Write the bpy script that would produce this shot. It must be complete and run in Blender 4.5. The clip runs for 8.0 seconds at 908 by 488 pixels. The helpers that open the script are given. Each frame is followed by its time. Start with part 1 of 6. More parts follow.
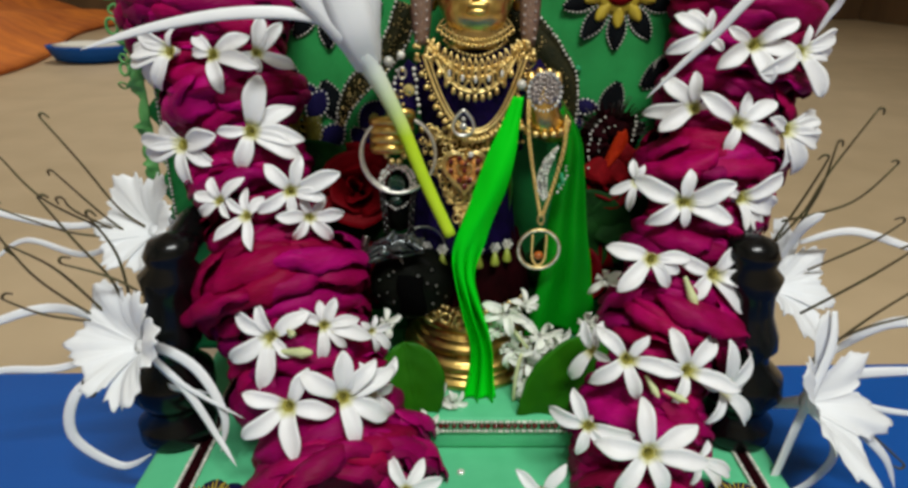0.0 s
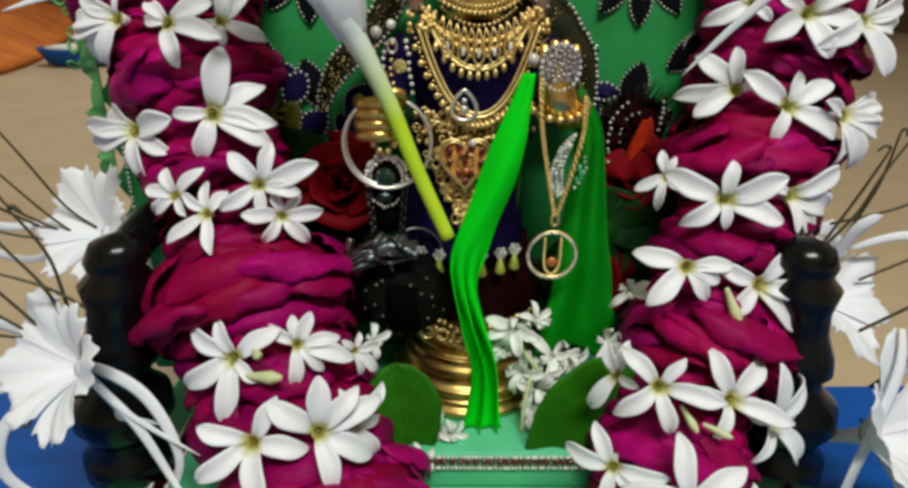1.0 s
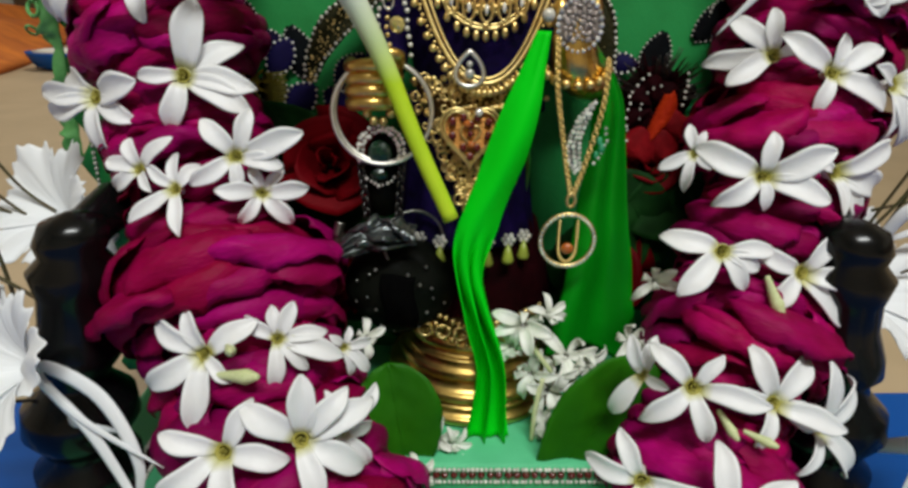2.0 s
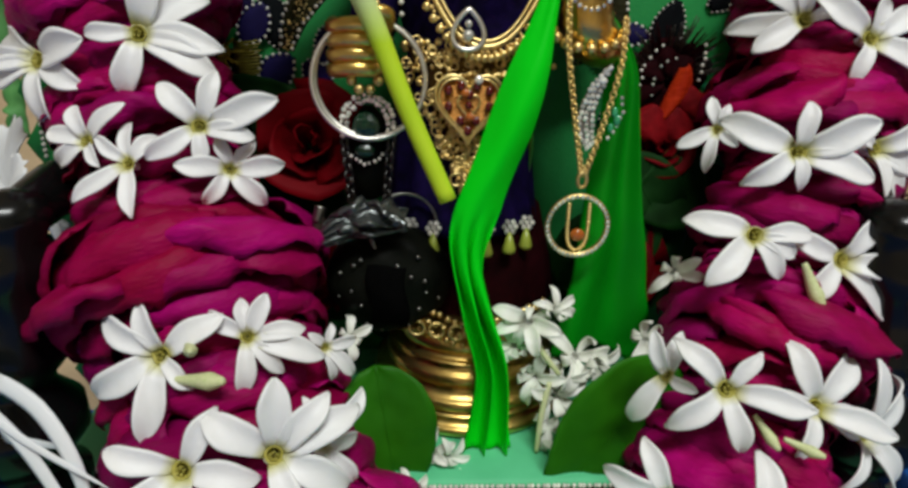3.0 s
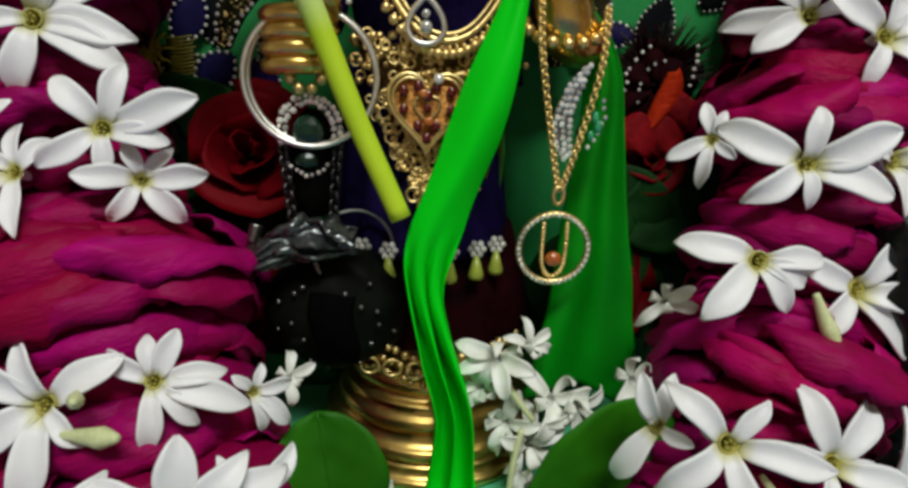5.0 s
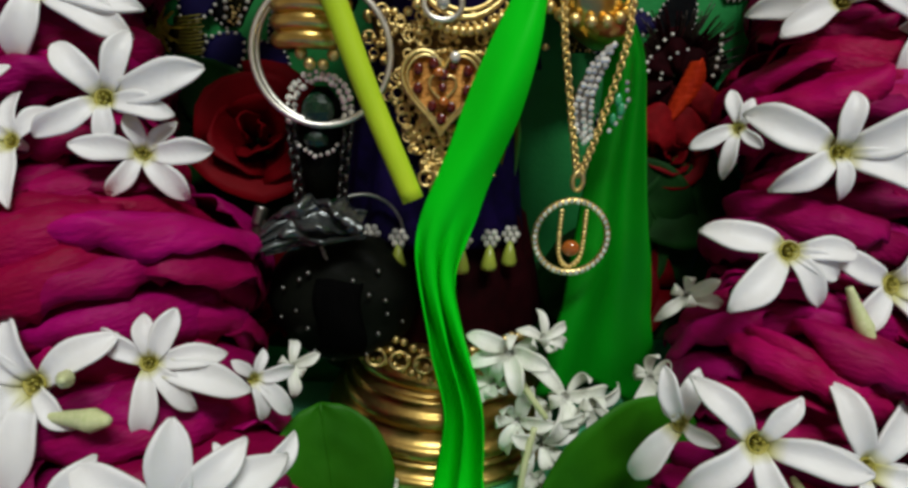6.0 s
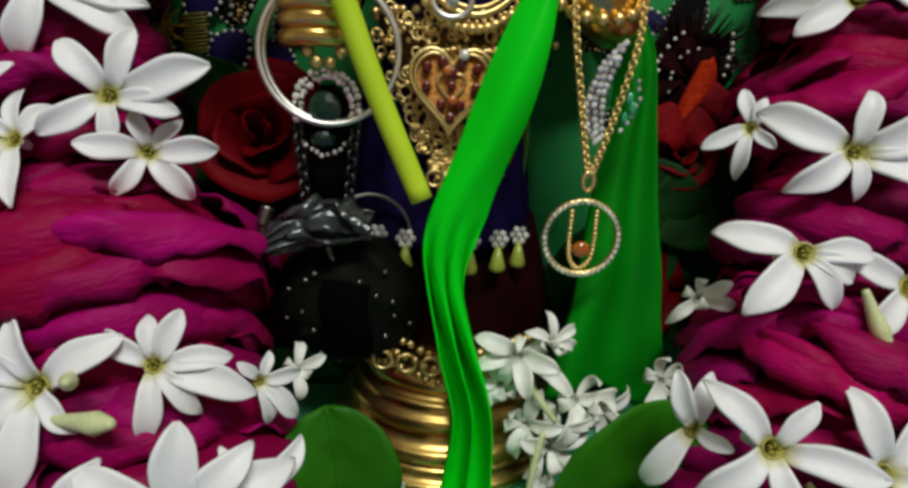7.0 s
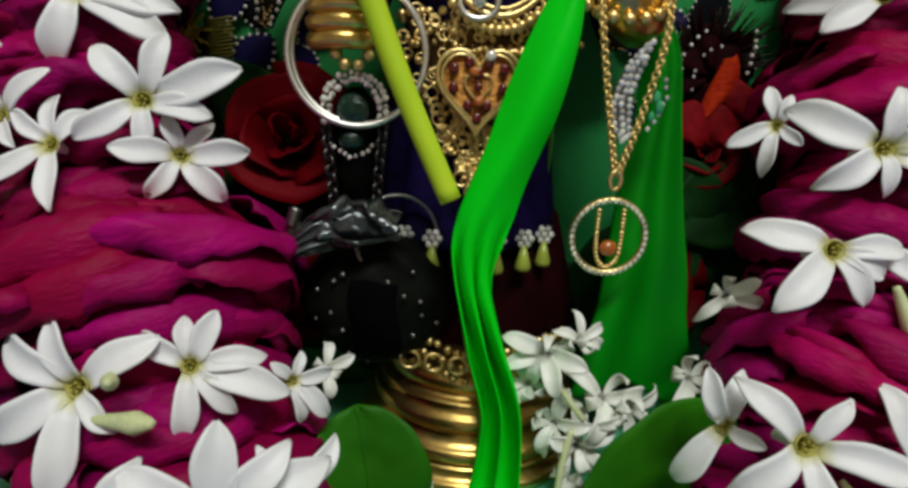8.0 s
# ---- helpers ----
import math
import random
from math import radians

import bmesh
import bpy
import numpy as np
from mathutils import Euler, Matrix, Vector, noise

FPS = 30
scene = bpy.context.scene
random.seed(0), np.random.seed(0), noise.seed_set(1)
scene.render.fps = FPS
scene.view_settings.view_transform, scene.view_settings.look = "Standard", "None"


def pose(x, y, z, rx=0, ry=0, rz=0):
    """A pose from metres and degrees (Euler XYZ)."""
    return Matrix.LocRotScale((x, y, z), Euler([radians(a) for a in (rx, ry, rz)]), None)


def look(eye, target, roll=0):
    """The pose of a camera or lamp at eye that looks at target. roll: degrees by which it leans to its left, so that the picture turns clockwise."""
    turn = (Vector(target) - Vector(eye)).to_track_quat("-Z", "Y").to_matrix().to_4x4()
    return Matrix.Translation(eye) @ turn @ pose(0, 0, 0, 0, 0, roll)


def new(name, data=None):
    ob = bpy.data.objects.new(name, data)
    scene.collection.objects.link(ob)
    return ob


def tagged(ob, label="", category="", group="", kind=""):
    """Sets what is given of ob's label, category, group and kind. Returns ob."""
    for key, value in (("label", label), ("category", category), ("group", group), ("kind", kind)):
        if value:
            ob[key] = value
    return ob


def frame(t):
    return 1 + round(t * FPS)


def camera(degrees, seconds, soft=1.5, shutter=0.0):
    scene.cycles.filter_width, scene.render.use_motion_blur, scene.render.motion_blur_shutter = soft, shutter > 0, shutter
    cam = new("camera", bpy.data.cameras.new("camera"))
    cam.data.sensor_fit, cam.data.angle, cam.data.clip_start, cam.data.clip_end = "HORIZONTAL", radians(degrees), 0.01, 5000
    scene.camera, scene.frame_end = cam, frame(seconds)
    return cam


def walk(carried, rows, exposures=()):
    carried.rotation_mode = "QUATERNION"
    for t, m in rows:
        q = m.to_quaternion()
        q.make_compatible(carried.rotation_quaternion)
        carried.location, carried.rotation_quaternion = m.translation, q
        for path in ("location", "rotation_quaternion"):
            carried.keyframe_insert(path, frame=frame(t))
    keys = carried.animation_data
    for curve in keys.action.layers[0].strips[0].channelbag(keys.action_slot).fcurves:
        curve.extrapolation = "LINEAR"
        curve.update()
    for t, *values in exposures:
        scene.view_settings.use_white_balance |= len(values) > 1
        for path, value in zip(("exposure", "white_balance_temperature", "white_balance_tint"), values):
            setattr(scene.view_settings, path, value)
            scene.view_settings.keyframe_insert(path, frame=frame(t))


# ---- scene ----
cam = camera(69.7, 8.0, soft=3.0)
PATH = [
    (0, (-0.003, 0.004, 0.307), (0.016, 1.844, -0.477), 0.4),
    (0.5, (-0.005, 0.023, 0.299), (0.004, 1.871, -0.465), 0.2),
    (1, (-0.002, 0.055, 0.283), (0.018, 1.905, -0.477), 0.6),
    (1.5, (-0.006, 0.072, 0.269), (0.029, 1.923, -0.487), 1.0),
    (1.7, (-0.005, 0.077, 0.264), (0.027, 1.933, -0.48), 0.9),
    (3, (-0.011, 0.113, 0.236), (0.087, 1.985, -0.46), 1.5),
    (3.5, (-0.007, 0.127, 0.228), (0.086, 2.004, -0.456), 0.9),
    (4, (-0.001, 0.134, 0.229), (0.106, 2.016, -0.44), 1.0),
    (5.3, (0.001, 0.149, 0.222), (0.141, 2.047, -0.392), 2.4),
    (5.5, (0.0, 0.15, 0.218), (0.132, 2.054, -0.38), 2.7),
    (6, (-0.001, 0.153, 0.214), (0.123, 2.057, -0.386), 3.1),
    (6.5, (0.001, 0.155, 0.211), (0.12, 2.062, -0.381), 3.0),
    (7, (-0.003, 0.156, 0.213), (0.116, 2.061, -0.385), 3.2),
    (7.5, (-0.006, 0.157, 0.209), (0.11, 2.06, -0.395), 2.9),
    (8, (-0.009, 0.155, 0.213), (0.082, 2.062, -0.386), 2.5),
]
walk(cam, [(t, look(eye, target, roll)) for t, eye, target, roll in PATH], [(0.0, 0.0), (2.5, -0.05), (4.5, -0.12), (6.0, -0.23), (8.0, -0.23)])

# ---- light: an unseen ceiling tube lamp in front of the shrine and a weaker one added further back to brighten the floor ----
world = bpy.data.worlds.new("world")
scene.world = world
world.use_nodes = True
world.node_tree.nodes["Background"].inputs[0].default_value = (0.8, 0.9, 1.0, 1)
world.node_tree.nodes["Background"].inputs[1].default_value = 0.05


def area_lamp(name, place, target, sx, sy, watts, colour):
    data = bpy.data.lights.new(name, "AREA")
    data.shape, data.size, data.size_y, data.energy, data.color = "RECTANGLE", sx, sy, watts, colour
    ob = new(name, data)
    ob.matrix_basis = look(place, target)
    return ob


area_lamp("unseen_ceiling_lamp", (0.30, -0.95, 2.15), (0.05, 0.35, 0.1), 1.2, 0.3, 54, (0.965, 1.0, 0.975))
area_lamp("unseen_ceiling_lamp", (-0.9, 2.6, 2.5), (-0.8, 2.6, 0.0), 1.2, 0.3, 35, (0.98, 1.0, 0.95))


# ---- materials ----
def mat(name, base, rough=0.5, metal=0.0, second=None, scale=200.0, bump=0.0, bump_scale=None, sheen=0.0,
        sub=0.0, sub_colour=None, coat=0.0, per_object=0.0, hue=0.0, spec=0.5, stretch=(1, 1, 1), thin=0.0):
    m = bpy.data.materials.new(name)
    m.use_nodes = True
    nt = m.node_tree
    b = nt.nodes["Principled BSDF"]
    b.inputs["Roughness"].default_value = rough
    b.inputs["Metallic"].default_value = metal
    b.inputs["Sheen Weight"].default_value = sheen
    b.inputs["Coat Weight"].default_value = coat
    b.inputs["Specular IOR Level"].default_value = spec
    if sub:
        b.inputs["Subsurface Weight"].default_value = sub
        b.inputs["Subsurface Radius"].default_value = sub_colour or (1, 1, 1)
        b.inputs["Subsurface Scale"].default_value = 0.004
    tc = nt.nodes.new("ShaderNodeTexCoord")
    mp = nt.nodes.new("ShaderNodeMapping")
    mp.inputs["Scale"].default_value = stretch
    nt.links.new(tc.outputs["Object"], mp.inputs["Vector"])
    n1 = nt.nodes.new("ShaderNodeTexNoise")
    n1.inputs["Scale"].default_value, n1.inputs["Detail"].default_value = scale, 5
    n2 = nt.nodes.new("ShaderNodeTexNoise")
    n2.inputs["Scale"].default_value, n2.inputs["Detail"].default_value = scale * 0.17, 3
    nt.links.new(mp.outputs[0], n1.inputs["Vector"])
    nt.links.new(mp.outputs[0], n2.inputs["Vector"])
    add = nt.nodes.new("ShaderNodeMath")
    add.operation = "ADD"
    nt.links.new(n1.outputs[0], add.inputs[0])
    nt.links.new(n2.outputs[0], add.inputs[1])
    ramp = nt.nodes.new("ShaderNodeValToRGB")
    second = second or tuple(c * 0.75 for c in base)
    ramp.color_ramp.elements[0].position, ramp.color_ramp.elements[1].position = 0.36, 0.64
    ramp.color_ramp.elements[0].color = (*second, 1)
    ramp.color_ramp.elements[1].color = (*base, 1)
    half = nt.nodes.new("ShaderNodeMath")
    half.operation = "MULTIPLY"
    half.inputs[1].default_value = 0.5
    nt.links.new(add.outputs[0], half.inputs[0])
    nt.links.new(half.outputs[0], ramp.inputs[0])
    colour = ramp.outputs[0]
    if per_object:
        info = nt.nodes.new("ShaderNodeObjectInfo")
        hsv = nt.nodes.new("ShaderNodeHueSaturation")
        r1 = nt.nodes.new("ShaderNodeMapRange")
        r1.inputs["To Min"].default_value, r1.inputs["To Max"].default_value = 1 - per_object, 1 + per_object
        r2 = nt.nodes.new("ShaderNodeMapRange")
        r2.inputs["To Min"].default_value, r2.inputs["To Max"].default_value = 0.5 - hue, 0.5 + hue
        tw = nt.nodes.new("ShaderNodeMath")
        tw.operation = "MULTIPLY"
        tw.inputs[1].default_value = 7.31
        fr = nt.nodes.new("ShaderNodeMath")
        fr.operation = "FRACT"
        nt.links.new(info.outputs["Random"], tw.inputs[0])
        nt.links.new(tw.outputs[0], fr.inputs[0])
        nt.links.new(info.outputs["Random"], r1.inputs["Value"])
        nt.links.new(fr.outputs[0], r2.inputs["Value"])
        nt.links.new(colour, hsv.inputs["Color"])
        nt.links.new(r1.outputs[0], hsv.inputs["Value"])
        nt.links.new(r2.outputs[0], hsv.inputs["Hue"])
        colour = hsv.outputs[0]
    nt.links.new(colour, b.inputs["Base Color"])
    if thin:
        tr = nt.nodes.new("ShaderNodeBsdfTranslucent")
        mx = nt.nodes.new("ShaderNodeMixShader")
        mx.inputs[0].default_value = thin
        nt.links.new(colour, tr.inputs["Color"])
        nt.links.new(b.outputs[0], mx.inputs[1])
        nt.links.new(tr.outputs[0], mx.inputs[2])
        nt.links.new(mx.outputs[0], nt.nodes["Material Output"].inputs["Surface"])
    if bump:
        bp = nt.nodes.new("ShaderNodeBump")
        bp.inputs["Strength"].default_value, bp.inputs["Distance"].default_value = bump, 0.001
        n3 = nt.nodes.new("ShaderNodeTexNoise")
        n3.inputs["Scale"].default_value, n3.inputs["Detail"].default_value = bump_scale or scale * 2, 4
        nt.links.new(mp.outputs[0], n3.inputs["Vector"])
        nt.links.new(n3.outputs[0], bp.inputs["Height"])
        nt.links.new(bp.outputs[0], b.inputs["Normal"])
    return m


M_ROSE = mat("rose_petal", (0.385, 0.0015, 0.128), 0.5, second=(0.20, 0.0008, 0.032), scale=2.6, bump=0.7, bump_scale=11, per_object=0.34, hue=0.012, spec=0.1, stretch=(1, 1, 3), thin=0.06)
M_CRIMSON = mat("crimson_petal", (0.31, 0.001, 0.075), 0.5, second=(0.17, 0.0006, 0.024), scale=2.6, bump=0.7, bump_scale=11, per_object=0.3, hue=0.012, spec=0.1, stretch=(1, 1, 3), thin=0.06)
M_WHITE = mat("white_petal", (0.90, 0.90, 0.90), 0.5, second=(0.85, 0.85, 0.84), scale=4.0, bump=0.12, bump_scale=12, sub=0.2, sub_colour=(1, 1, 0.9), per_object=0.04, thin=0.05)
M_CREAM = mat("cream_petal", (0.89, 0.89, 0.85), 0.5, second=(0.80, 0.83, 0.70), scale=2.5, bump=0.2, bump_scale=12, per_object=0.05, thin=0.12)
M_THROAT = mat("flower_throat", (0.5, 0.44, 0.09), 0.6, second=(0.3, 0.27, 0.04), scale=9)
M_THROAT_SHADE = mat("throat_shade", (0.05, 0.045, 0.012), 0.7)
M_BUD = mat("bud", (0.68, 0.7, 0.42), 0.5, second=(0.5, 0.58, 0.25), scale=120, sub=0.2)
M_LILY = mat("lily_petal", (0.97, 0.975, 0.98), 0.5, second=(0.94, 0.955, 0.97), scale=60, bump=0.10, bump_scale=160, thin=0.25)
M_FILAMENT = mat("filament", (0.085, 0.085, 0.028), 0.6, second=(0.09, 0.055, 0.025), scale=150)
M_STEM = mat("lily_stem", (0.52, 0.70, 0.03), 0.45, second=(0.42, 0.62, 0.02), scale=60, spec=0.2)
nt = M_STEM.node_tree
sep, rise, mix = nt.nodes.new("ShaderNodeSeparateXYZ"), nt.nodes.new("ShaderNodeMapRange"), nt.nodes.new("ShaderNodeMixRGB")
geo = nt.nodes.new("ShaderNodeNewGeometry")
rise.inputs["From Min"].default_value, rise.inputs["From Max"].default_value = 0.222, 0.262
mix.inputs[2].default_value = (0.82, 0.87, 0.83, 1)
bsdf = nt.nodes["Principled BSDF"]
nt.links.new(geo.outputs["Position"], sep.inputs[0])
nt.links.new(sep.outputs["Z"], rise.inputs["Value"])
nt.links.new(rise.outputs[0], mix.inputs[0])
nt.links.new(bsdf.inputs["Base Color"].links[0].from_socket, mix.inputs[1])
nt.links.new(mix.outputs[0], bsdf.inputs["Base Color"])
nt = M_WHITE.node_tree
sep, rise, mix = nt.nodes.new("ShaderNodeSeparateXYZ"), nt.nodes.new("ShaderNodeMapRange"), nt.nodes.new("ShaderNodeMixRGB")
spot = nt.nodes.new("ShaderNodeTexCoord")
rise.inputs["From Min"].default_value, rise.inputs["From Max"].default_value = 0.24, 0.08
mix.inputs[2].default_value = (0.52, 0.50, 0.08, 1)
bsdf = nt.nodes["Principled BSDF"]
nt.links.new(spot.outputs["Object"], sep.inputs[0])
nt.links.new(sep.outputs["X"], rise.inputs["Value"])
nt.links.new(rise.outputs[0], mix.inputs[0])
nt.links.new(bsdf.inputs["Base Color"].links[0].from_socket, mix.inputs[1])
nt.links.new(mix.outputs[0], bsdf.inputs["Base Color"])
M_GOLD = mat("gold", (1.0, 0.80, 0.36), 0.40, 1.0, second=(0.78, 0.55, 0.19), scale=350, bump=0.15)
M_BRASS = mat("brass", (0.90, 0.66, 0.22), 0.30, 1.0, second=(0.66, 0.42, 0.1), scale=120, bump=0.1)
M_DARK_BRASS = mat("dark_brass", (0.16, 0.09, 0.02), 0.5, 0.8, second=(0.05, 0.025, 0.008), scale=300, bump=0.5)
M_SILVER = mat("silver", (0.98, 0.95, 0.87), 0.4, 1.0, second=(0.8, 0.77, 0.70), scale=300)
M_CRYSTAL = mat("crystal", (0.94, 0.93, 0.88), 0.18, 0.45, second=(0.78, 0.75, 0.66), scale=700, coat=0.6, per_object=0.4)
M_DARK_METAL = mat("dark_metal", (0.09, 0.085, 0.08), 0.3, 0.9, second=(0.03, 0.03, 0.03), scale=300)
M_DULL = mat("dull_silver", (0.35, 0.34, 0.32), 0.35, 1.0, second=(0.2, 0.2, 0.19), scale=300)
M_ROSE_GOLD = mat("rose_gold", (0.95, 0.50, 0.14), 0.45, 0.9, second=(0.6, 0.27, 0.06), scale=700, bump=0.8, bump_scale=900)
M_PALE = mat("pale_stone", (0.40, 0.34, 0.31), 0.2, 0.2, second=(0.33, 0.28, 0.25), scale=500, coat=0.5, per_object=0.35)
M_EAR = mat("earring_plate", (0.32, 0.2, 0.14), 0.35, 0.5, second=(0.2, 0.12, 0.08), scale=600, bump=0.6)
M_PEARL = mat("pearl", (0.74, 0.72, 0.66), 0.25, 0.1, second=(0.56, 0.54, 0.46), scale=300, coat=0.4, per_object=0.25)
M_NAVY = mat("navy_velvet", (0.009, 0.003, 0.050), 0.75, second=(0.003, 0.002, 0.014), scale=250, bump=0.3, spec=0.08)
M_MAROON = mat("maroon_cloth", (0.020, 0.0008, 0.0025), 0.8, second=(0.008, 0.0004, 0.001), scale=200, bump=0.3, spec=0.06)
M_BLACK_CLOTH = mat("black_cloth", (0.0045, 0.0055, 0.0035), 0.55, second=(0.0012, 0.0015, 0.001), scale=60, bump=0.3, bump_scale=300, spec=0.06)
M_PATCH = mat("black_velvet", (0.002, 0.002, 0.002), 0.9, second=(0.001, 0.001, 0.001), scale=200, spec=0.02)
M_FOIL = mat("dark_foil", (0.14, 0.155, 0.155), 0.22, 0.7, second=(0.03, 0.035, 0.034), scale=120, bump=0.9, bump_scale=260, coat=0.4)
M_GREEN = mat("green_velvet", (0.018, 0.28, 0.065), 0.62, second=(0.012, 0.20, 0.042), scale=60, spec=0.3, bump=0.25, bump_scale=900)
M_MINT = mat("mint_velvet", (0.12, 0.58, 0.29), 0.6, second=(0.09, 0.49, 0.235), scale=60, bump=0.25, bump_scale=900, spec=0.3)
M_LACE = mat("pale_green_lace", (0.16, 0.48, 0.14), 0.6, second=(0.07, 0.30, 0.07), scale=200)
M_SATIN = mat("green_satin", (0.001, 0.66, 0.010), 0.45, second=(0.001, 0.55, 0.006), scale=25, spec=0.1, bump=0.08, bump_scale=70)
# Darker copy of the green satin: shade beside the statue put into its colour.
M_SATIN_SHADED = mat("shaded_green_satin", (0.002, 0.25, 0.007), 0.36, second=(0.002, 0.17, 0.005), scale=25, spec=0.16, bump=0.08, bump_scale=70)
M_LEAF = mat("betel_leaf", (0.022, 0.15, 0.003), 0.5, second=(0.012, 0.095, 0.002), scale=45, bump=0.4, bump_scale=130, spec=0.14)
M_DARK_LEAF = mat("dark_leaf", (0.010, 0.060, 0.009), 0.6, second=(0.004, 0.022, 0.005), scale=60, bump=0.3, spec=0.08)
M_RED_ROSE = mat("red_rose", (0.21, 0.0015, 0.006), 0.6, second=(0.09, 0.0008, 0.003), scale=45, spec=0.06, bump=0.4, bump_scale=120)
M_BLACK = mat("black_lacquer", (0.004, 0.005, 0.005), 0.22, second=(0.003, 0.003, 0.003), scale=40, coat=0.05, spec=0.28)
M_BLUE = mat("blue_board", (0.005, 0.085, 0.36), 0.55, second=(0.004, 0.072, 0.32), scale=12, bump=0.1, bump_scale=200, spec=0.2)
M_FLOOR = mat("floor_stone", (0.53, 0.40, 0.25), 0.4, second=(0.43, 0.32, 0.19), scale=9, bump=0.05)
M_WALL = mat("wall_paint", (0.72, 0.69, 0.62), 0.7, second=(0.66, 0.63, 0.56), scale=4, bump=0.1)
M_BROWN = mat("shaded_wall_brown", (0.16, 0.09, 0.04), 0.5, second=(0.10, 0.055, 0.025), scale=10, stretch=(1, 1, 0.2))
M_STICK = mat("dark_stick", (0.035, 0.022, 0.017), 0.4, second=(0.012, 0.008, 0.006), scale=90, bump=0.3)
M_ORANGE = mat("orange_cloth", (0.68, 0.19, 0.015), 0.8, second=(0.4, 0.09, 0.01), scale=12, bump=0.4, bump_scale=60)
M_DARK_MOTIF = mat("dark_motif_velvet", (0.006, 0.008, 0.009), 0.8, second=(0.003, 0.003, 0.004), scale=150, spec=0.05)
M_PURPLE = mat("purple_cloth", (0.010, 0.007, 0.065), 0.7, second=(0.005, 0.003, 0.03), scale=120, spec=0.15)
M_YELLOW = mat("yellow_thread", (0.55, 0.42, 0.03), 0.6, second=(0.4, 0.28, 0.02), scale=200)
M_OLIVE = mat("olive_thread", (0.30, 0.27, 0.03), 0.6, second=(0.2, 0.17, 0.02), scale=200)
M_RED = mat("red_cloth", (0.25, 0.004, 0.008), 0.7, second=(0.10, 0.001, 0.003), scale=160, bump=0.6, spec=0.1)
M_ORANGE_RED = mat("orange_red_cloth", (0.55, 0.040, 0.006), 0.6, second=(0.30, 0.012, 0.003), scale=160, bump=0.6, spec=0.1)
M_RED_STONE = mat("red_stone", (0.11, 0.006, 0.005), 0.15, second=(0.1, 0.006, 0.004), scale=300, coat=0.6)
M_AMBER = mat("amber_stone", (0.5, 0.14, 0.02), 0.1, second=(0.35, 0.08, 0.01), scale=300, coat=0.8)
M_GREEN_STONE = mat("green_stone", (0.003, 0.045, 0.018), 0.2, second=(0.001, 0.012, 0.006), scale=300, coat=0.2, bump=0.6)
M_PALE_GREEN = mat("pale_green_stone", (0.05, 0.42, 0.18), 0.1, second=(0.02, 0.25, 0.10), scale=300, coat=0.8)
M_CAPE = mat("dark_sequin_cloth", (0.010, 0.013, 0.005), 0.6, second=(0.030, 0.026, 0.008), scale=900, spec=0.12, bump=0.8, bump_scale=700)
M_LIME_GOLD = mat("pale_gold", (0.95, 0.85, 0.40), 0.2, 0.8, second=(0.8, 0.68, 0.25), scale=500)
M_LIME = mat("lime_bead", (0.35, 0.42, 0.05), 0.3, second=(0.25, 0.3, 0.04), scale=200)


# ---- building helpers ----
def spline(pts, u):
    n = len(pts) - 1
    s = min(max(u, 0.0), 1.0) * n
    i = min(int(s), n - 1)
    f = s - i
    p = [Vector(pts[min(max(i + k, 0), n)]) for k in (-1, 0, 1, 2)]
    return 0.5 * (2 * p[1] + (p[2] - p[0]) * f + (2 * p[0] - 5 * p[1] + 4 * p[2] - p[3]) * f * f + (3 * p[1] - p[0] - 3 * p[2] + p[3]) * f ** 3)


def lerp_list(vals, u):
    s = min(max(u, 0.0), 1.0) * (len(vals) - 1)
    i = min(int(s), len(vals) - 2)
    return vals[i] + (vals[i + 1] - vals[i]) * (s - i)


def sheet(bm, f, nu, nv, thick=0.0006):
    """A closed thin solid over the surface f(u, v)."""
    pts = [[Vector(f(i / nu, j / nv)) for j in range(nv + 1)] for i in range(nu + 1)]
    top, low = [], []
    for i in range(nu + 1):
        a, b = [], []
        for j in range(nv + 1):
            du = pts[min(i + 1, nu)][j] - pts[max(i - 1, 0)][j]
            dv = pts[i][min(j + 1, nv)] - pts[i][max(j - 1, 0)]
            n = du.cross(dv)
            n = n.normalized() if n.length > 1e-12 else Vector((0, 0, 1))
            a.append(bm.verts.new(pts[i][j] + n * thick / 2))
            b.append(bm.verts.new(pts[i][j] - n * thick / 2))
        top.append(a), low.append(b)
    for i in range(nu):
        for j in range(nv):
            bm.faces.new((top[i][j], top[i + 1][j], top[i + 1][j + 1], top[i][j + 1]))
            bm.faces.new((low[i][j], low[i][j + 1], low[i + 1][j + 1], low[i + 1][j]))
    for i in range(nu):
        for j in (0, nv):
            bm.faces.new((top[i][j], low[i][j], low[i + 1][j], top[i + 1][j]))
    for j in range(nv):
        for i in (0, nu):
            bm.faces.new((top[i][j], top[i][j + 1], low[i][j + 1], low[i][j]))
    return bm


